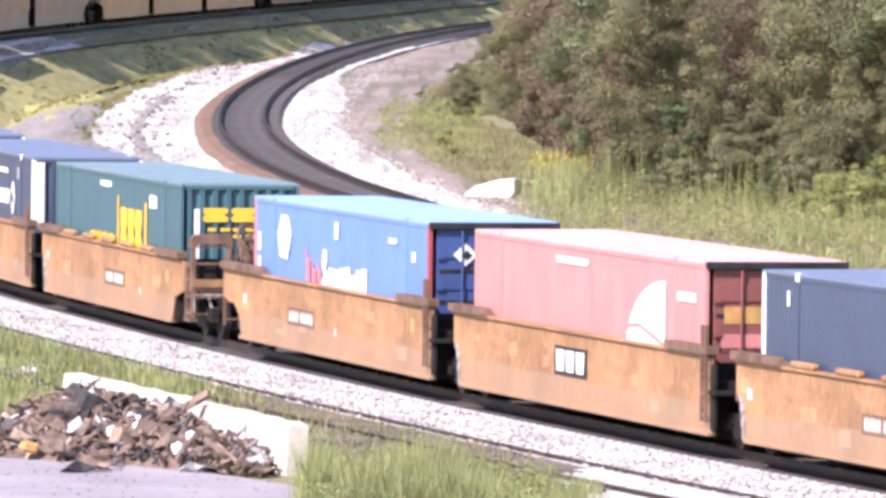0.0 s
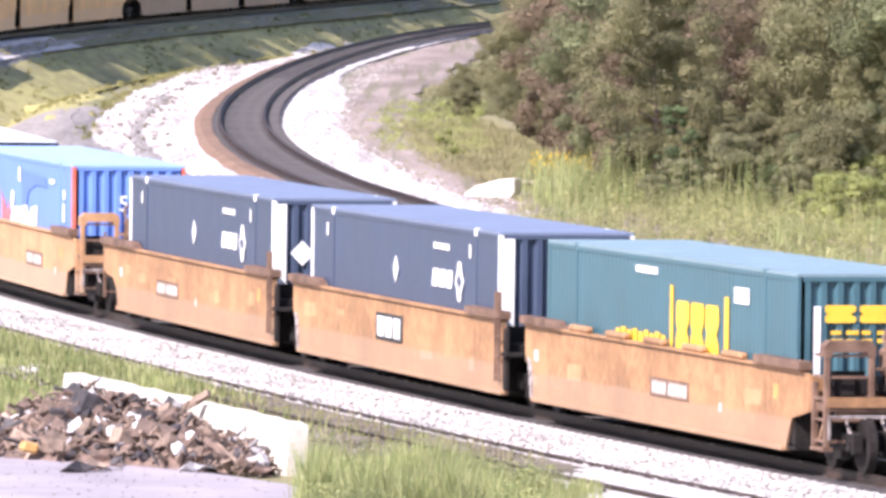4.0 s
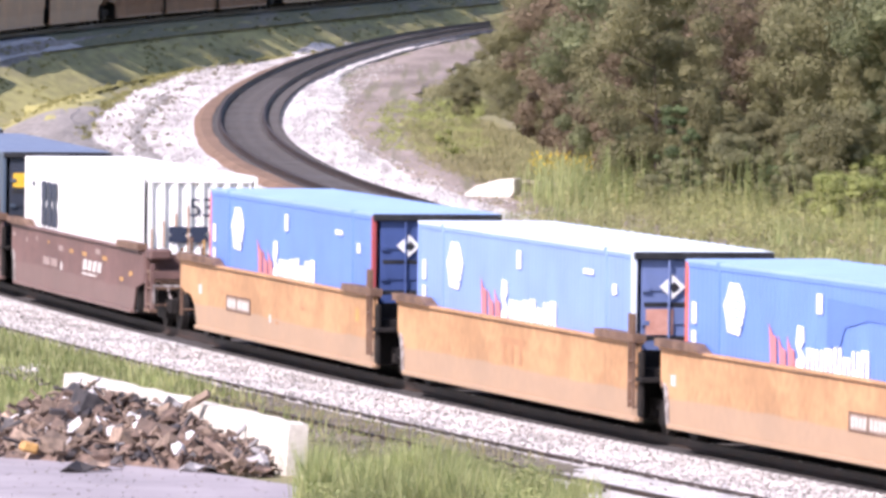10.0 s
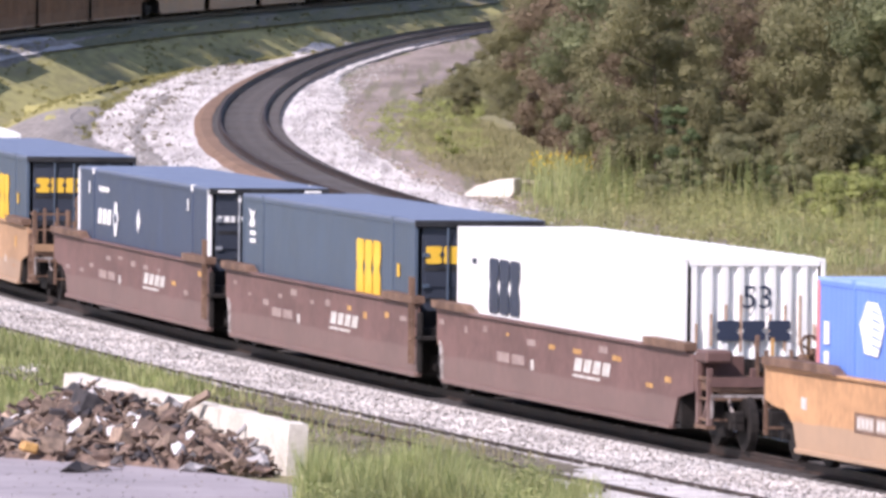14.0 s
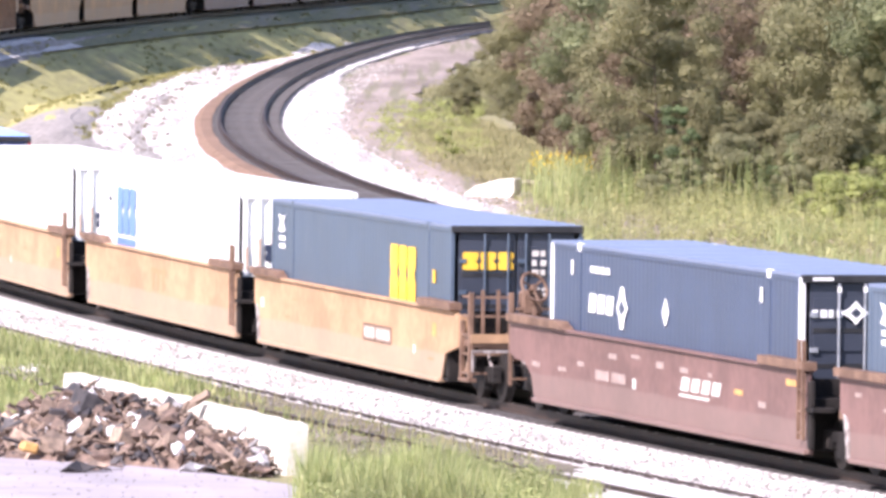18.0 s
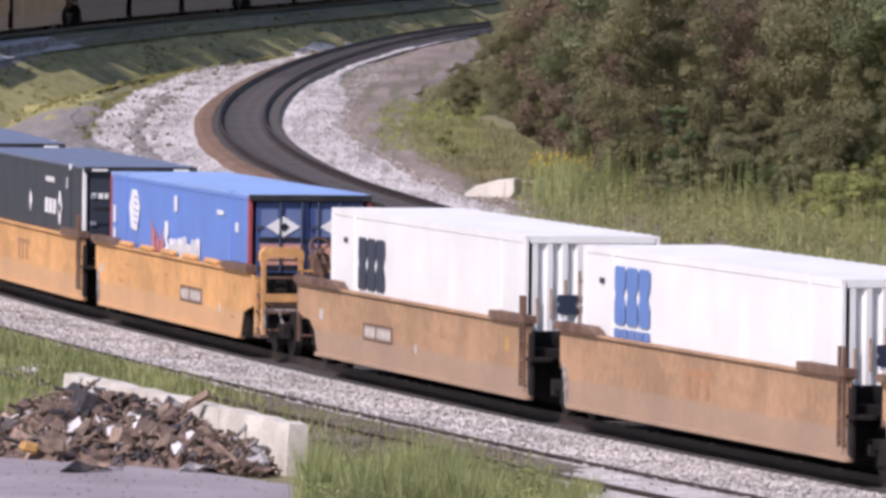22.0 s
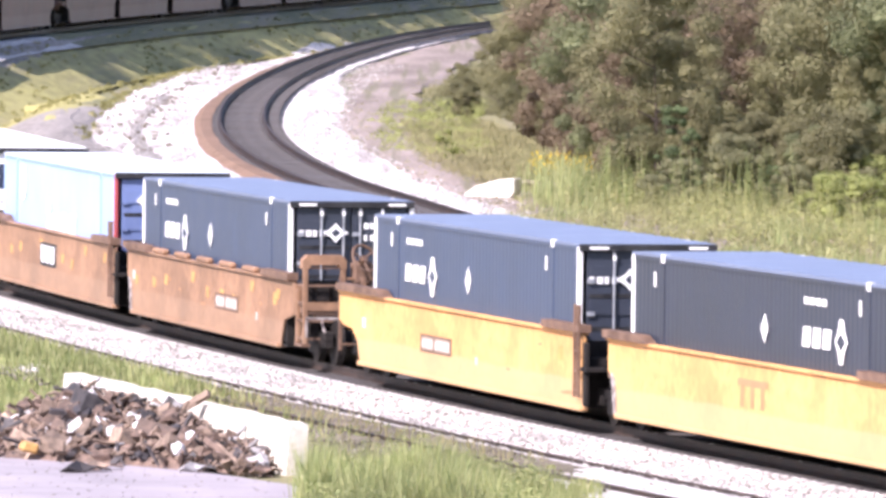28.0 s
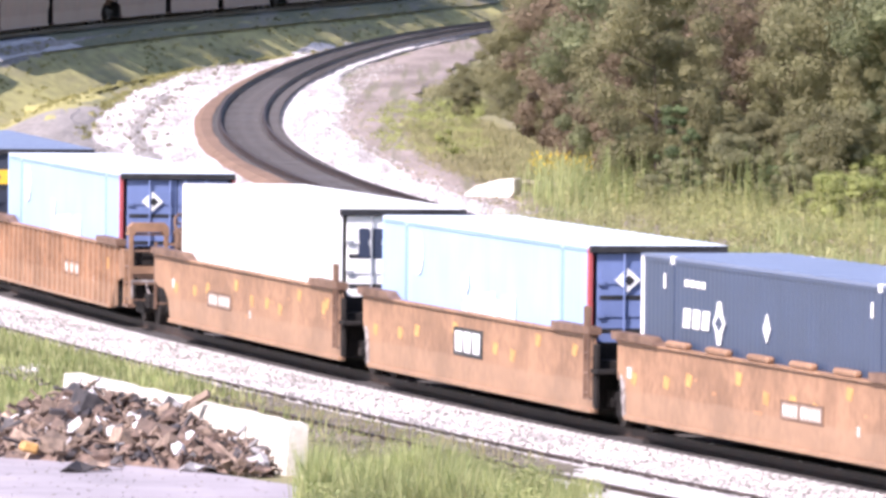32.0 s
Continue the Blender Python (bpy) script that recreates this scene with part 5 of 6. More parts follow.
kinds = [tree("tree", "dense olive-green deciduous tree", 8.5, 6.0, LEAF_OLIVE, 1), tree("tree", "brownish tree turning in late summer", 9.0, 6.0, LEAF_BROWN, 2),
         tree("tree", "leafy green tree of the thicket", 8.0, 5.5, LEAF_GREEN, 3), tree("bush", "olive-green bush at the thicket's edge", 4.2, 4.4, LEAF_OLIVE, 4, 15000, 44, 0.03, 0.06),
         tree("bush", "bright lime-green bush in the weeds", 2.2, 3.0, LEAF_LIME, 5, 8000, 26, 0.02, 0.055), tree("bush", "soft sage-green bush at the thicket's edge", 3.4, 3.6, LEAF_SAGE, 6, 11000, 34, 0.02, 0.055),
         tree("bush", "bluish-green young tree before the thicket", 5.0, 2.2, LEAF_BLUISH, 7, 9000, 30, 0.1, 0.055), tree("tree", "light olive-green tree of the thicket", 8.2, 5.4, LEAF_LIGHT, 8, clumps=110)]
used = set()


def plant(k, x, y, turn, size):
    m = pose(x, y, ground_at(x, y) - 0.05, 0, 0, turn) @ Matrix.Diagonal((size, size, size * 1.0, 1))
    if k in used:
        return copy_thing(kinds[k], m)
    used.add(k)
    kinds[k].matrix_basis = m
    return kinds[k]


rng_t = random.Random(11)
# the thicket's front, then the rows behind it
for y in np.arange(330, 470, 8.0) * K2:
    for row in range(3):
        x = float(thicket_edge(y)) + 1.9 + row * 2.9 + rng_t.uniform(-0.7, 0.7)
        yy = float(y) + row * 4 + rng_t.uniform(-2, 2)
        k = rng_t.choice((0, 0, 2, 3)) if row == 0 else rng_t.choice((0, 1, 0, 2))
        plant(k, x, yy, rng_t.uniform(0, 360), rng_t.uniform(0.8, 1.1) * (0.62 if row == 0 else 0.85))
for x in np.arange(5.3, 18, 2.4):
    for row in range(3):
        k = rng_t.choice((0, 3, 0)) if row == 0 else rng_t.choice((0, 1, 1, 2))
        if x > 9:
            k = (7, 7, 2)[row]
        plant(k, float(x) + rng_t.uniform(-0.8, 0.8), 277 + row * 6 + rng_t.uniform(-2, 2), rng_t.uniform(0, 360), rng_t.uniform(0.7, 0.9))
for x, y, k, sz in ((5.2, 362, 1, 0.9), (6.4, 368, 1, 1.0), (7.8, 364, 1, 0.95), (8.9, 370, 1, 1.0), (4.4, 372, 1, 0.85), (7.35, 334, 6, 0.55), (12.0, 319, 4, 0.6), (0.1, 415, 4, 0.35), (-0.1, 400, 4, 0.4), (0.4, 384, 4, 0.4), (1.0, 480, 3, 0.5), (0.9, 500, 3, 0.5), (0.6, 462, 3, 0.45), (0.9, 446, 3, 0.45), (9.4, 333, 5, 0.6), (3.4, 352, 5, 0.5), (4.4, 345, 3, 0.4), (7.4, 331, 5, 0.7), (10.9, 329, 5, 0.65), (12.6, 330, 5, 0.9), (6.6, 330, 5, 0.5), (7.9, 333, 6, 0.5), (10.4, 332, 6, 0.45), (12.9, 331, 6, 0.5), (9.2, 335, 0, 0.3), (11.7, 334, 2, 0.32), (13.6, 331, 0, 0.3), (6.2, 338, 2, 0.3), (8.3, 336, 3, 0.8), (10.0, 337, 3, 0.9), (11.2, 336, 3, 0.85), (12.4, 316, 4, 0.95), (13.6, 318, 4, 1.05), (14.3, 314, 4, 0.9), (13.3, 330, 4, 1.15), (12.6, 327, 4, 0.8), (11.2, 322, 4, 0.6), (13.0, 312, 4, 0.6), (7.6, 322, 4, 0.25), (9.0, 318, 4, 0.3), (5.6, 330, 4, 0.3)):
    plant(k, x * K2, y * K2, rng_t.uniform(0, 360), sz)


def weeds_spot(rng):
    if rng.random() < 0.6:
        x, y = rng.uniform(0.9, 15), rng.uniform(222, 278)
        if x < 2.0 + (y - 222) * 0.0 and rng.random() < 0.6:
            x += 3
    else:
        y = rng.uniform(272, 352)
        e = float(thicket_edge(y))
        x = rng.uniform(e - 2.9, e + 1.5)
    return x, y, ground_at(x, y)


blades("tall_weeds", 52000, weeds_spot, (0.08, 0.28), (0.003, 0.010), GRASS_DRY, "tall dry weeds in front of the thicket", 21)


def stalks(name, count, spot, height, leaf, mat, label, seed, per=16):
    """Upright weeds: a thin stem set with drooping leaves that shrink towards the tip, one object."""
    rng = random.Random(seed)
    vs, fs = [], []
    for _ in range(count):
        x, y, z = spot(rng)
        h = rng.uniform(*height)
        lx, ly = rng.uniform(-0.12, 0.12) * h, rng.uniform(-0.12, 0.12) * h
        k = len(vs)
        vs += [(x - 0.008, y, z), (x + 0.008, y, z), (x + lx + 0.003, y + ly, z + h), (x + lx - 0.003, y + ly, z + h)]
        fs.append((k, k + 1, k + 2, k + 3))
        for i in range(per):
            t = 0.12 + 0.88 * (i + rng.random()) / per
            a = rng.uniform(0, 6.283)
            n = leaf * (1.15 - 0.75 * t) * rng.uniform(0.7, 1.3)
            ca, sa = math.cos(a) * n, math.sin(a) * n
            px_, py_, pz_ = x + lx * t, y + ly * t, z + h * t
            up = n * rng.uniform(-0.1, 0.7)
            w = 0.22
            k = len(vs)
            vs += [(px_, py_, pz_), (px_ + ca * 0.5 - sa * w, py_ + sa * 0.5 + ca * w, pz_ + up * 0.8), (px_ + ca, py_ + sa, pz_ + up * 0.7), (px_ + ca * 0.5 + sa * w, py_ + sa * 0.5 - ca * w, pz_ + up * 0.8)]
            fs.append((k, k + 1, k + 2, k + 3))
    return tagged(raw(name, vs, fs, mat), label, "weeds", kind="stuff")


def front_weeds(rng):
    """Thickest along the foot of the thicket, in loose drifts."""
    while True:
        x, y = rng.uniform(1.9, 14.5), 279 - 44 * rng.random() ** 1.6
        if not (x < 3.1 and y > 250) and noise.noise((x * 0.55, y * 0.12, 3.0)) > rng.uniform(-0.6, 0.35):
            return x, y, ground_at(x, y)


WEED_LIGHT = island_leaf("pale_green_weeds", (0.28, 0.285, 0.125), (0.41, 0.405, 0.175), (0.57, 0.53, 0.26), trans=0.45)
stalks("weed_stalks", 1500, front_weeds, (0.35, 1.0), 0.15, WEED_LIGHT, "upright pale green weeds before the thicket", 81)
stalks("tall_weed_stalks", 420, lambda r: (lambda x, y: (x, y, ground_at(x, y)))(r.uniform(3.0, 14.5), r.uniform(268, 279)), (0.8, 1.9), 0.17, GRASS, "tall leafy weeds at the foot of the thicket", 82, 24)
WEEDS = [(random.Random(300 + i).uniform(1.6, 13), random.Random(350 + i).uniform(232, 276), random.Random(390 + i).uniform(0.5, 1.3)) for i in range(60)]


def weed_clump(rng):
    cx, cy, tall = WEEDS[rng.randrange(len(WEEDS))]
    x, y = rng.gauss(cx, 0.28), rng.gauss(cy, 1.0)
    return x, y, ground_at(x, y), tall


blades("green_weeds", 5000, weed_clump, (0.25, 0.6), (0.005, 0.016), GRASS, "clumps of fresh green weeds", 27)


def leafy_weeds(name, count, spot, radius, mat, label, seed, leaves=90, size=0.035):
    """Low spreading weeds: small heaps of leaves on the ground, one object."""
    rng = random.Random(seed)
    vs, fs = [], []
    for _ in range(count):
        x, y, z = spot(rng)[:3]
        r = rng.uniform(*radius)
        leaf_cloud(vs, fs, rng, (x, y, z + r * 0.4), (r, r * 1.6, r * rng.uniform(0.5, 0.9)), leaves, size, 0.25)
    return tagged(raw(name, vs, fs, mat), label, "weeds", kind="stuff")


def patch(x0, x1, y0, y1):
    return lambda rng: (lambda x, y: (x, y, ground_at(x, y)))(rng.uniform(x0, x1), rng.uniform(y0, y1))


leafy_weeds("brown_weeds", 260, patch(1.0, 13, 228, 278), (0.12, 0.28), WEED_BROWN, "low brownish weeds before the thicket", 61)
leafy_weeds("olive_weeds", 520, patch(2.0, 14, 228, 277), (0.14, 0.36), WEED_LIGHT, "low olive weeds before the thicket", 62)
leafy_weeds("lime_weeds", 130, lambda r: (lambda x, y: (x, y, ground_at(x, y)))(6.0 + 7.0 * r.random() ** 0.5, r.uniform(246, 268)), (0.16, 0.4), LEAF_LIME, "bright yellow-green weeds beside the thicket", 63)
leafy_weeds("verge_leaves", 280, lambda r: (lambda y: (lambda x: (x, y, ground_at(x, y)))(float(thicket_edge(y)) - (0.2 + 3.6 * r.random() ** 1.3)))(r.uniform(318, 392)), (0.14, 0.38), LEAF_LIME, "fresh green weeds on the verge", 66)
leafy_weeds("verge_litter", 220, lambda r: (lambda y: (lambda x: (x, y, ground_at(x, y)))(float(thicket_edge(y)) - r.uniform(-0.4, 2.6)))(r.uniform(375, 450)), (0.15, 0.4), LEAF_OLIVE, "olive-brown undergrowth beside the far thicket", 67)
leafy_weeds("edge_leaves", 240, lambda r: (lambda y: (lambda x: (x, y, ground_at(x, y)))(float(thicket_edge(y)) - r.uniform(-0.8, 1.6)))(r.uniform(284, 330)), (0.12, 0.32), GRASS_DRY, "soft yellow-green weeds along the thicket", 64)
leafy_weeds("yard_weeds", 520, lambda r: (lambda x, y: (x, y, ground_at(x, y) + r.uniform(0.1, 0.75)))(r.uniform(-2.0, 1.5), r.uniform(161, 171)), (0.14, 0.3), GRASS, "bushy pale green weeds at the yard's edge", 65, 70, 0.028)
CLUMPS = [(random.Random(900 + i).uniform(-1.98, 2.35), random.Random(950 + i).uniform(160.5, 171.5), random.Random(990 + i).uniform(0.6, 1.1)) for i in range(110)]


def clump_spot(rng):
    cx, cy, tall = CLUMPS[rng.randrange(len(CLUMPS))]
    x, y = rng.gauss(cx, 0.16), rng.gauss(cy, 0.3)
    return x, y, ground_at(x, y), tall * (1.0 - 0.45 * float(smooth01((x + 0.2) / 2.4)))


blades("tall_grass", 36000, clump_spot, (0.4, 1.4), (0.005, 0.015), GRASS, "tall green grass clump at the yard's edge", 22)


def strip(s0, s1, o0, o1, dz=None):
    def f(rng):
        o = rng.uniform(o0, o1)
        x, y, z = main_at(rng.uniform(s0, s1), o)
        drop = dz if dz is not None else float(np.interp(o, [-8.4, -6.9, -6.2], [-0.44, -0.18, -0.08]))
        return float(x), float(y), float(z) + drop
    return f


blades("grass_strip", 24000, lambda r: strip(-27, 3 - 9 * r.random(), -9.6, -5.3)(r) if r.random() < 0.86 else strip(-60, 14, -9.4, -6.2)(r), (0.08, 0.36), (0.008, 0.022), GRASS, "short green grass beside the siding", 23)
blades("grass_patch", 15000, strip(-25, 6, -17, -9.0, -0.45), (0.2, 0.7), (0.008, 0.02), GRASS, "green grass beside the yard", 24)

# ---------------------------------------------------------------- yard: wall, scrap, block
wall = tagged(new("concrete_wall"), "low sun-bleached concrete block wall beside scrap", "wall")
WALL_A, WALL_B = Vector((-6.98, 192.3)), Vector((-2.67, 180.8))      # front face, far end to near end
for i, (s0, s1) in enumerate(((0.0, 0.38), (0.383, 0.70), (0.703, 1.0))):
    bm = bmesh.new()
    n = 8
    ring = []
    for j in range(n + 1):
        s = s0 + (s1 - s0) * j / n
        h = 0.72 - 0.29 * s
        for off, z in ((0.42, -0.5), (0.40, h), (0.06, h), (0.0, -0.5)):
            x, y = WALL_A.lerp(WALL_B, s) + Vector((0.936, 0.352)) * off
            ring.append(bm.verts.new((float(x), float(y), z + random.uniform(-0.02, 0.02))))
    for j in range(n):
        for q in range(4):
            a, b = j * 4 + q, j * 4 + (q + 1) % 4
            bm.faces.new((ring[a], ring[b], ring[b + 4], ring[a + 4]))
    bm.faces.new(ring[:4])
    bm.faces.new(ring[-4:])
    bmesh.ops.recalc_face_normals(bm, faces=bm.faces)
    part("wall_block", bm, CONCRETE, wall)


def debris(bm, rng, m, r):
    """One bent, torn lump of scrap."""
    kind = rng.random()
    if kind < 0.52:      # a buckled sheet
        w, h, t = r * rng.uniform(0.8, 2.0), r * rng.uniform(0.35, 0.8), 0.015
        n = 3
        top, bot = [], []
        for i in range(n + 1):
            for j in range(2):
                x, y = (i / n - 0.5) * 2 * w, (j - 0.5) * 2 * h * rng.uniform(0.7, 1.1)
                z = rng.uniform(-0.35, 0.35) * r
                top.append(bm.verts.new(m @ Vector((x, y, z + t))))
                bot.append(bm.verts.new(m @ Vector((x, y, z - t))))
        for i in range(n):
            a = i * 2
            bm.faces.new((top[a], top[a + 1], top[a + 3], top[a + 2]))
            bm.faces.new((bot[a + 2], bot[a + 3], bot[a + 1], bot[a]))
            bm.faces.new((top[a + 2], bot[a + 2], bot[a], top[a]))
            bm.faces.new((top[a + 1], bot[a + 1], bot[a + 3], top[a + 3]))
        bm.faces.new((top[0], bot[0], bot[1], top[1]))
        bm.faces.new((top[-1], bot[-1], bot[-2], top[-2]))
    elif kind < 0.72:    # a broken chunk
        vs = block(bm, -r, r, -r * 0.7, r * 0.7, -r * 0.5, r * 0.5, m)
        for v in vs:
            v.co += Vector((rng.uniform(-1, 1), rng.uniform(-1, 1), rng.uniform(-1, 1))) * r * 0.35
    else:                # a beam or pipe end
        block(bm, -r * 2.3, r * 2.3, -r * 0.16, r * 0.16, -r * 0.14, r * 0.14, m)


SCRAP = [surf("rusty_scrap", (0.07, 0.047, 0.037), (0.20, 0.135, 0.105), 6, 0.8, 0.4, rand=0.35),
         surf("brown_scrap", (0.14, 0.10, 0.075), (0.31, 0.225, 0.17), 6, 0.8, 0.4, rand=0.35),
         surf("dark_scrap", (0.02, 0.018, 0.02), (0.07, 0.06, 0.06), 6, 0.7, 0.3, rand=0.3),
         surf("grey_scrap", (0.20, 0.19, 0.19), (0.40, 0.38, 0.38), 6, 0.6, 0.3, rand=0.3),
         surf("pale_scrap", (0.55, 0.53, 0.52), (0.75, 0.74, 0.73), 6, 0.6, 0.2, rand=0.15)]
rng_s = random.Random(77)
pile = tagged(new("scrap_pile"), "heap of rusty torn scrap metal and rubble", "scrap heap")


def pile_at(x, w, k=1.0):
    """A place on the heap: x across, w from its front foot to the wall behind."""
    front = 183.7 - (x + 7) * 0.85
    back = 192.6 - 2.66 * max(0.0, x + 7.1)
    h = float(np.interp(x, [-8.4, -7.7, -7.0, -6.5, -5.33, -4.5, -4.06, -3.4, -2.85], [0.1, 0.46, 0.80, 1.05, 0.95, 0.90, 0.56, 0.40, 0.06]))
    return Vector((x, front + (max(back, front + 0.3) - front) * w, -0.42 + k * h * min(1.0, w / 0.65) ** 0.6 * min(1.0, (1.25 - w) / 0.5)))


vs, fs = [], []
N = 26
for j in range(N + 1):
    for i in range(N + 1):
        vs.append(tuple(pile_at(-8.3 + 5.4 * i / N, j / N, 0.8) + Vector((0, 0, rng_s.uniform(-0.05, 0.03)))))
for j in range(N):
    for i in range(N):
        a = j * (N + 1) + i
        fs.append((a, a + 1, a + N + 2, a + N + 1))
raw("rubble_core", vs, fs, SCRAP[0], pile)
for i in range(300):
    x, w = rng_s.uniform(-8.3, -2.95), rng_s.random() ** 1.2
    bm = bmesh.new()
    debris(bm, rng_s, pose(0, 0, 0, rng_s.uniform(-60, 60), rng_s.uniform(-50, 50), rng_s.uniform(0, 360)), rng_s.uniform(0.07, 0.2))
    c = rng_s.random()
    piece = part("scrap_piece", bm, SCRAP[0 if c < 0.34 else 1 if c < 0.72 else 2 if c < 0.84 else 3 if c < 0.92 else 4], pile)
    piece.matrix_basis = Matrix.Translation(pile_at(x, w, rng_s.uniform(0.85, 1.02)) + Vector((0, 0, 0.05)))
for i in range(34):      # larger torn plates and lumps
    x, w = rng_s.uniform(-7.9, -3.4), rng_s.uniform(0.05, 0.75)
    bm = bmesh.new()
    debris(bm, rng_s, pose(0, 0, 0, rng_s.uniform(-70, 70), rng_s.uniform(-35, 35), rng_s.uniform(-40, 40)), rng_s.uniform(0.22, 0.38))
    part("scrap_piece", bm, SCRAP[rng_s.choice((0, 0, 1, 1, 1, 2))], pile).matrix_basis = Matrix.Translation(pile_at(x, w, rng_s.uniform(0.75, 0.95)))
for x, w, r in ((-5.75, 0.2, 0.15), (-5.3, 0.28, 0.14), (-4.35, 0.3, 0.13), (-6.75, 0.45, 0.13), (-4.55, 0.1, 0.17), (-6.9, 0.2, 0.12)):      # pale lumps
    bm = bmesh.new()
    bmesh.ops.create_icosphere(bm, subdivisions=1, radius=r)
    for v in bm.verts:
        v.co *= rng_s.uniform(0.75, 1.2)
    part("scrap_piece", bm, SCRAP[rng_s.choice((3, 4))], pile, "pale crumpled lump").matrix_basis = Matrix.Translation(pile_at(x, w, 1.0) + Vector((0, -0.1, 0.04)))
for x, w, sx, sz in ((-6.45, 0.6, 0.24, 0.13), (-6.1, 0.5, 0.4, 0.14)):
    bm = bmesh.new()
    vv = block(bm, -sx, sx, -0.3, 0.3, -sz, sz)
    for q in vv:
        q.co += Vector((rng_s.uniform(-1, 1), rng_s.uniform(-1, 1), rng_s.uniform(-1, 1))) * 0.1
    part("scrap_piece", bm, SCRAP[2], pile, "black crumpled drum").matrix_basis = Matrix.Translation(pile_at(x, w, 1.0)) @ pose(0, 0, -0.04, 0, 24, 15)
part("scrap_piece", boxes((-0.15, 0.15, -0.12, 0.12, -0.09, 0.09), bevel=0.04), OCHRE, pile, "yellow plastic can").matrix_basis = pose(-7.22, 183.8, -0.18, 0, 15, 20)
for x, y, r, mat in ((-6.1, 180.2, 0.3, 2), (-5.85, 180.9, 0.26, 1), (-3.0, 180.3, 0.2, 0), (-4.2, 180.9, 0.22, 3)):
    bm = bmesh.new()
    debris(bm, random.Random(3), pose(0, 0, 0, 8, 4, 30), r)
    part("scrap_piece", bm, SCRAP[mat], pile).matrix_basis = pose(x, y, -0.34)

# the pale block lying in the weeds beyond the train
bx, by = 1.32, 277.5
blk = tagged(new("concrete_slab"), "pale broken concrete slab lying in dry weeds", "concrete slab")
bm = prism([(-0.66, -0.05), (0.56, -0.05), (0.66, 0.1), (0.66, 0.46), (0.2, 0.42), (-0.36, 0.26), (-0.66, 0.06)], -0.5, 0.5)
bmesh.ops.bevel(bm, geom=bm.edges[:], offset=0.02, segments=1, affect="EDGES")
part("slab", bm, CONCRETE, blk)
blk.matrix_basis = pose(bx, by, ground_at(bx, by) + 0.16, 0, 0, -12)
OLD_TIMBER = surf("bleached_timber", (0.26, 0.20, 0.15), (0.44, 0.37, 0.29), 5, 0.85, 0.4)
log = tagged(new("fallen_post"), "weathered grey timber post lying in weeds", "post")
bm = bmesh.new()
drum(bm, pose(0, 0, 0, 0, 90, 0), 0.08, 1.2, 9, 0.06)
part("post", bm, OLD_TIMBER, log)
log.matrix_basis = pose(bx + 1.25, by + 1, ground_at(bx + 1.25, by + 1) + 0.44, 0, 3, 5)
blades("flower_heads", 260, lambda r: (lambda x, y: (x, y, ground_at(x, y) + r.uniform(0.7, 1.15)))(r.uniform(2.3, 4.0), r.uniform(276, 286)), (0.04, 0.08), (0.018, 0.04), FLOWER, "yellow wildflowers among the weeds", 31)


def ballast_spot(rng):
    o = rng.uniform(-4.6, -1.5)
    x, y, z = main_at(rng.uniform(-58, 40), o)
    return float(x), float(y), float(np.interp(o, [-4.78, -4.3, -3.2, -2.3], [-0.075, -0.07, -0.16, -0.2])) + rng.uniform(0.0, 0.025)


STONE = island_leaf("limestone_chips", (0.15, 0.14, 0.13), (0.46, 0.43, 0.41), (0.64, 0.60, 0.57), 0.9, 0.0)
stones("loose_ballast", 16000, ballast_spot, (0.025, 0.055), STONE, "loose pale limestone chips along the main line", 41)


def curve_spot(rng):
    y = rng.uniform(262, 470)
    off = rng.uniform(1.6, 3.8) if rng.random() < 0.45 else rng.uniform(-4.9, -1.8)
    x, _, z = two_ground(y, off)
    return float(x), y, float(z) + 0.135 + rng.uniform(0.0, 0.03)


stones("curve_stones", 9000, curve_spot, (0.018, 0.05), STONE, "loose pale stones beside the curved line", 42)
blades("siding_weeds", 4500, strip(-58, 22, -8.2, -4.75), (0.06, 0.24), (0.006, 0.016), GRASS_DRY, "sparse dry weeds between the siding rails", 25)
blades("bank_grass", 14000, lambda r: (lambda s, o: (lambda p: (float(p[0]), float(p[1]), float(p[2])))(main_ground(s, o)))(r.uniform(-420, -180), r.uniform(4.2, 8.2)), (0.06, 0.18), (0.02, 0.05), GRASS_DRY, "olive and yellow grass on the embankment", 26)


def bank_spot(rng):
    """Tufts in drifts over the bank and along the outer edge of the gravel."""
    while True:
        if rng.random() < 0.88:
            x, y, z = main_ground(rng.uniform(-420, -175), rng.uniform(2.2, 9.0))
        else:
            x, y, z = two_ground(rng.uniform(330, 470), rng.gauss(-5.1, 0.2))
        if noise.noise((float(x) * 0.3, float(y) * 0.1, 7.0)) > rng.uniform(-0.5, 0.4):
            return float(x), float(y), float(z) + 0.12


BANK_LEAF = island_leaf("bank_grass_leaves", (0.20, 0.195, 0.07), (0.28, 0.265, 0.10), (0.37, 0.335, 0.135), trans=0.35)
leafy_weeds("bank_tufts", 900, bank_spot, (0.06, 0.2), BANK_LEAF, "olive and straw grass tufts on the bank", 83, 30, 0.04)


def clod_spot(rng):
    y = rng.uniform(318, 470)
    x, _, z = two_ground(y, rng.choice((rng.gauss(-3.3, 0.3), rng.uniform(-4.8, -2.0))))
    return float(x), y, float(z) + 0.13


stones("gravel_clods", 220, clod_spot, (0.04, 0.16), SIDING_DIRT, "dark earth clods in the pale gravel", 84)


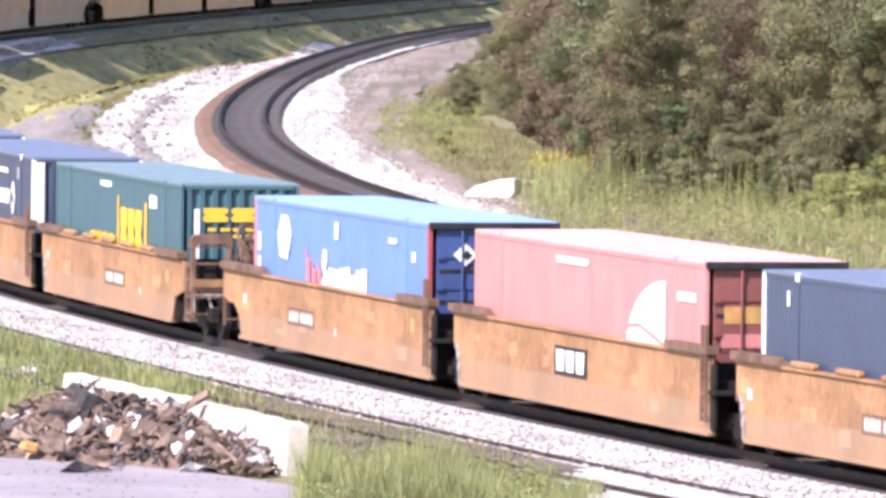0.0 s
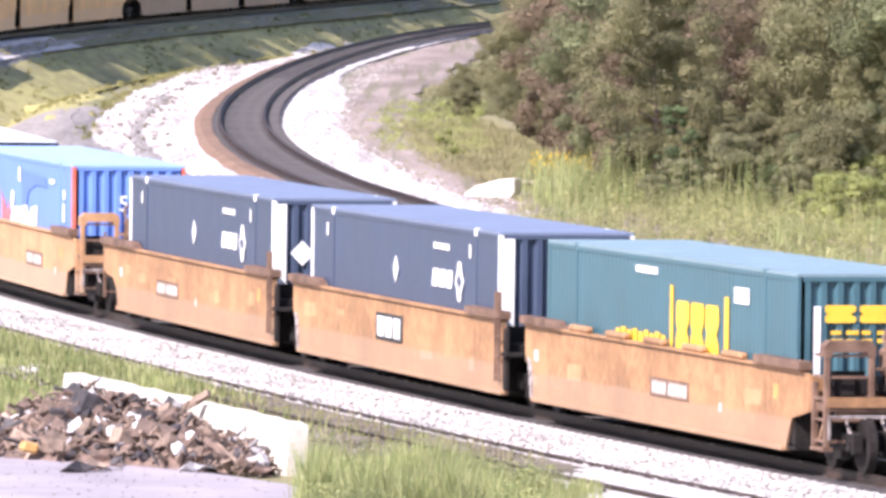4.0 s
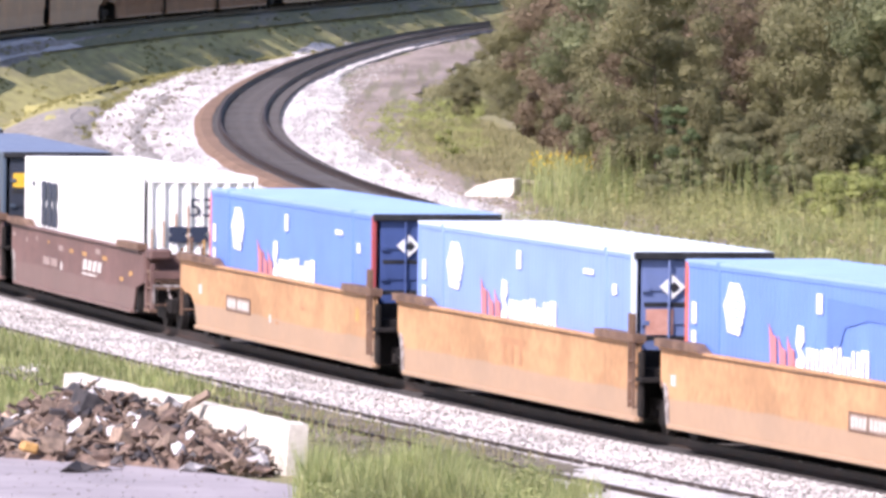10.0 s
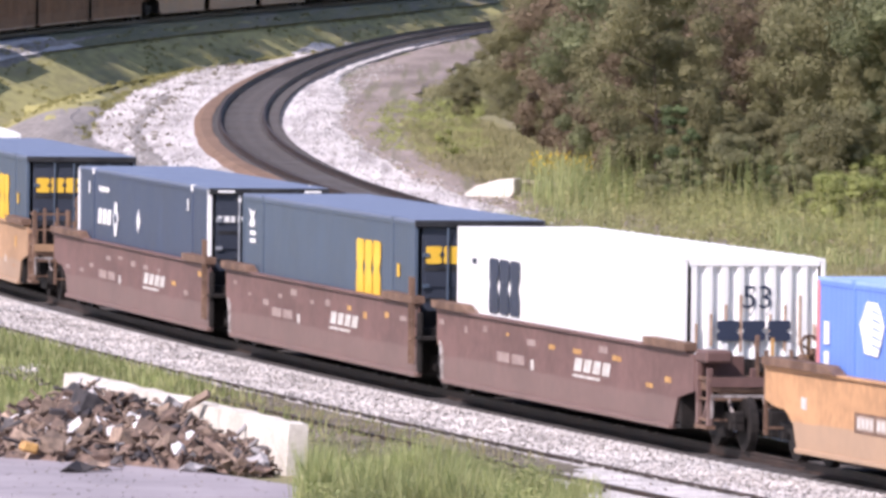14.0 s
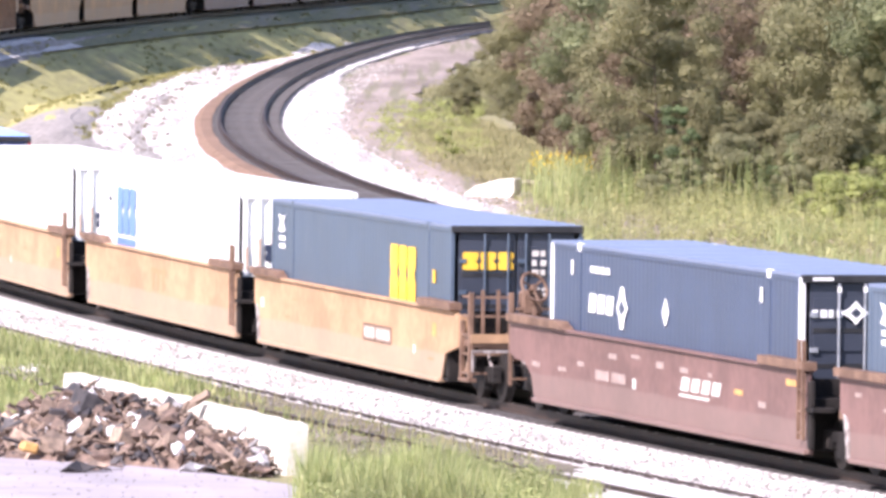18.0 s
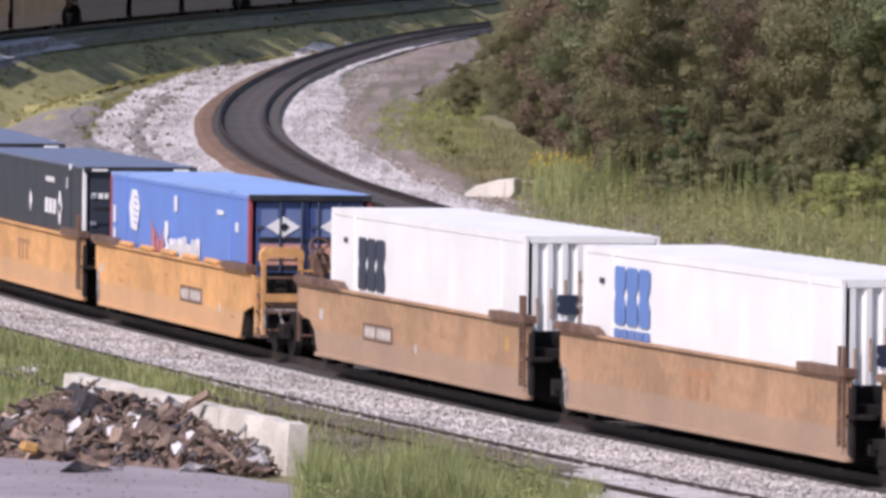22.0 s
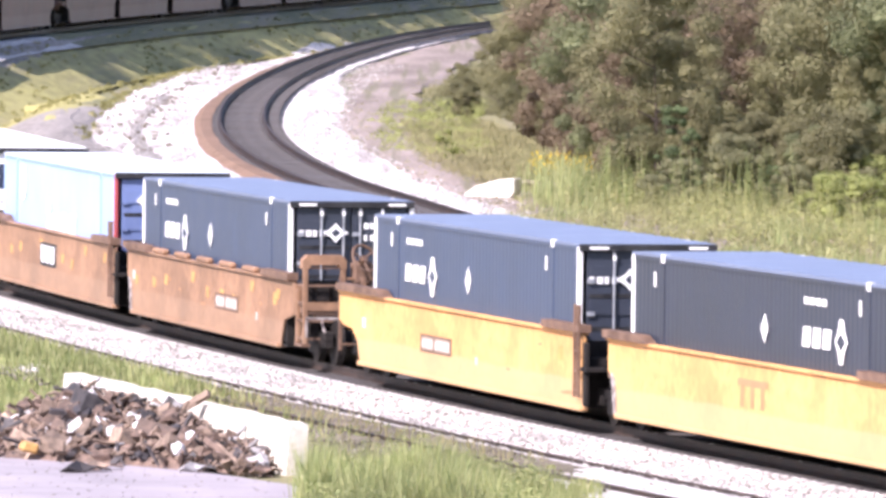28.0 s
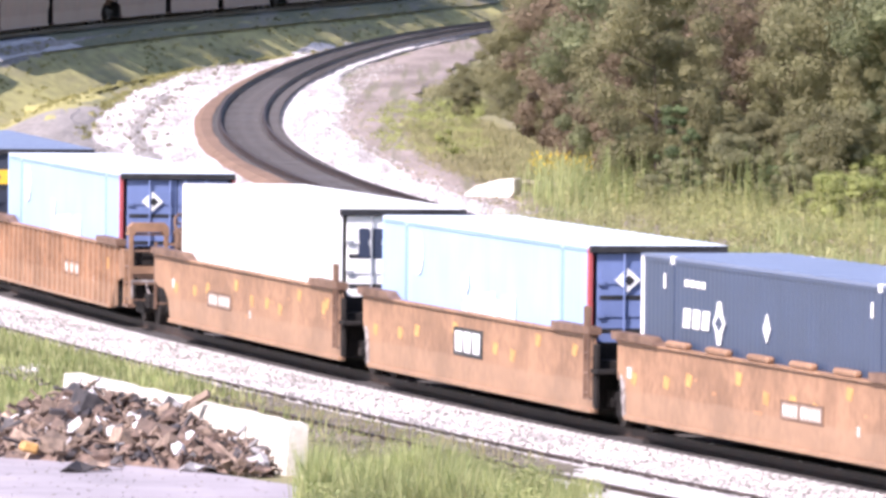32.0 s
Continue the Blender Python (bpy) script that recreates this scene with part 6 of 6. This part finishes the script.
# ---------------------------------------------------------------- unseen trees, added beyond the main line only to shade the bank
for s in np.arange(-234, -600, -5.5):
    for row in (0, 1, 2):
        # copies keep the thicket's labels, though these rows are made up
        x, y, _ = main_at(s + row * 2.5, -8.8 - row * 5 + rng_t.uniform(-0.8, 0.8))
        plant(rng_t.choice((0, 1, 2)), float(x), float(y), rng_t.uniform(0, 360), rng_t.uniform(2.5, 3.0))

blades("verge_weeds", 6000, lambda r: (lambda y, o: tuple(float(v) for v in two_ground(y, o)))(r.uniform(255, 440), r.choice((r.uniform(3.4, 6.6), r.uniform(5.4, 7.5)))), (0.04, 0.2), (0.006, 0.02), GRASS_DRY, "scattered low weeds on the bare verge", 28)
blades("tall_stalks", 800, lambda r: (lambda x, y: (x, y, ground_at(x, y)))(r.gauss(3.1, 0.5), r.uniform(268, 282)), (0.7, 1.5), (0.006, 0.014), GRASS, "tall yellow-green stalks among the flowers", 29)
for q, mat in enumerate((SCRAP[0], SCRAP[1], SCRAP[2])):
    bm = bmesh.new()
    for i in range(170):
        p = pile_at(rng_s.uniform(-8.2, -3.0), rng_s.random() ** 1.2, rng_s.uniform(0.85, 1.0))
        debris(bm, rng_s, pose(p.x, p.y, p.z + 0.04, rng_s.uniform(-60, 60), rng_s.uniform(-50, 50), rng_s.uniform(0, 360)), rng_s.uniform(0.05, 0.14))
    part("scrap_rubble", bm, mat, pile)["kind"] = "stuff"
CINDER = island_leaf("brown_stones", (0.05, 0.042, 0.035), (0.15, 0.125, 0.10), (0.34, 0.31, 0.28), 0.9, 0.0)


def cinder_spot(rng):
    x, y, z = main_at(rng.uniform(-50, 30), rng.uniform(-8.0, -4.7))
    return float(x), float(y), -0.1 + rng.uniform(-0.03, 0.03)


stones("siding_cinders", 5000, cinder_spot, (0.02, 0.06), CINDER, "brown cinders and stones on the siding", 43)


def soft_spot(rng):
    y = rng.uniform(285, 362)
    x = float(thicket_edge(y)) - rng.uniform(-0.6, 2.6) ** 1.0
    return x, y, ground_at(x, y)


blades("edge_weeds", 12000, soft_spot, (0.1, 0.36), (0.006, 0.02), GRASS_DRY, "soft green weeds along the thicket's edge", 30)
leafy_weeds("verge_tufts", 260, lambda r: tuple(float(v) for v in two_ground(r.uniform(270, 420), r.uniform(3.3, 6.4))), (0.05, 0.2), GRASS_DRY, "small dry tufts on the bare verge", 68, 40, 0.03)
leafy_weeds("siding_tufts", 260, lambda r: strip(-50, 24, -8.6, -4.9)(r), (0.05, 0.16), GRASS, "small green tufts on the siding", 69, 40, 0.025)


def yard_spot(rng):
    x, y = rng.uniform(-8.6, -2.3), rng.uniform(168, 185)
    return x, y, -0.395


stones("yard_pebbles", 350, yard_spot, (0.008, 0.03), CINDER, "small stones strewn over the gravel yard", 71)
stones("pale_rubble", 110, lambda r: (r.gauss(-8.25, 0.16), r.gauss(210.6, 0.7), -0.16 + r.uniform(0.0, 0.12)), (0.04, 0.13), STONE, "small heap of pale broken concrete beside the siding", 72)


motions()
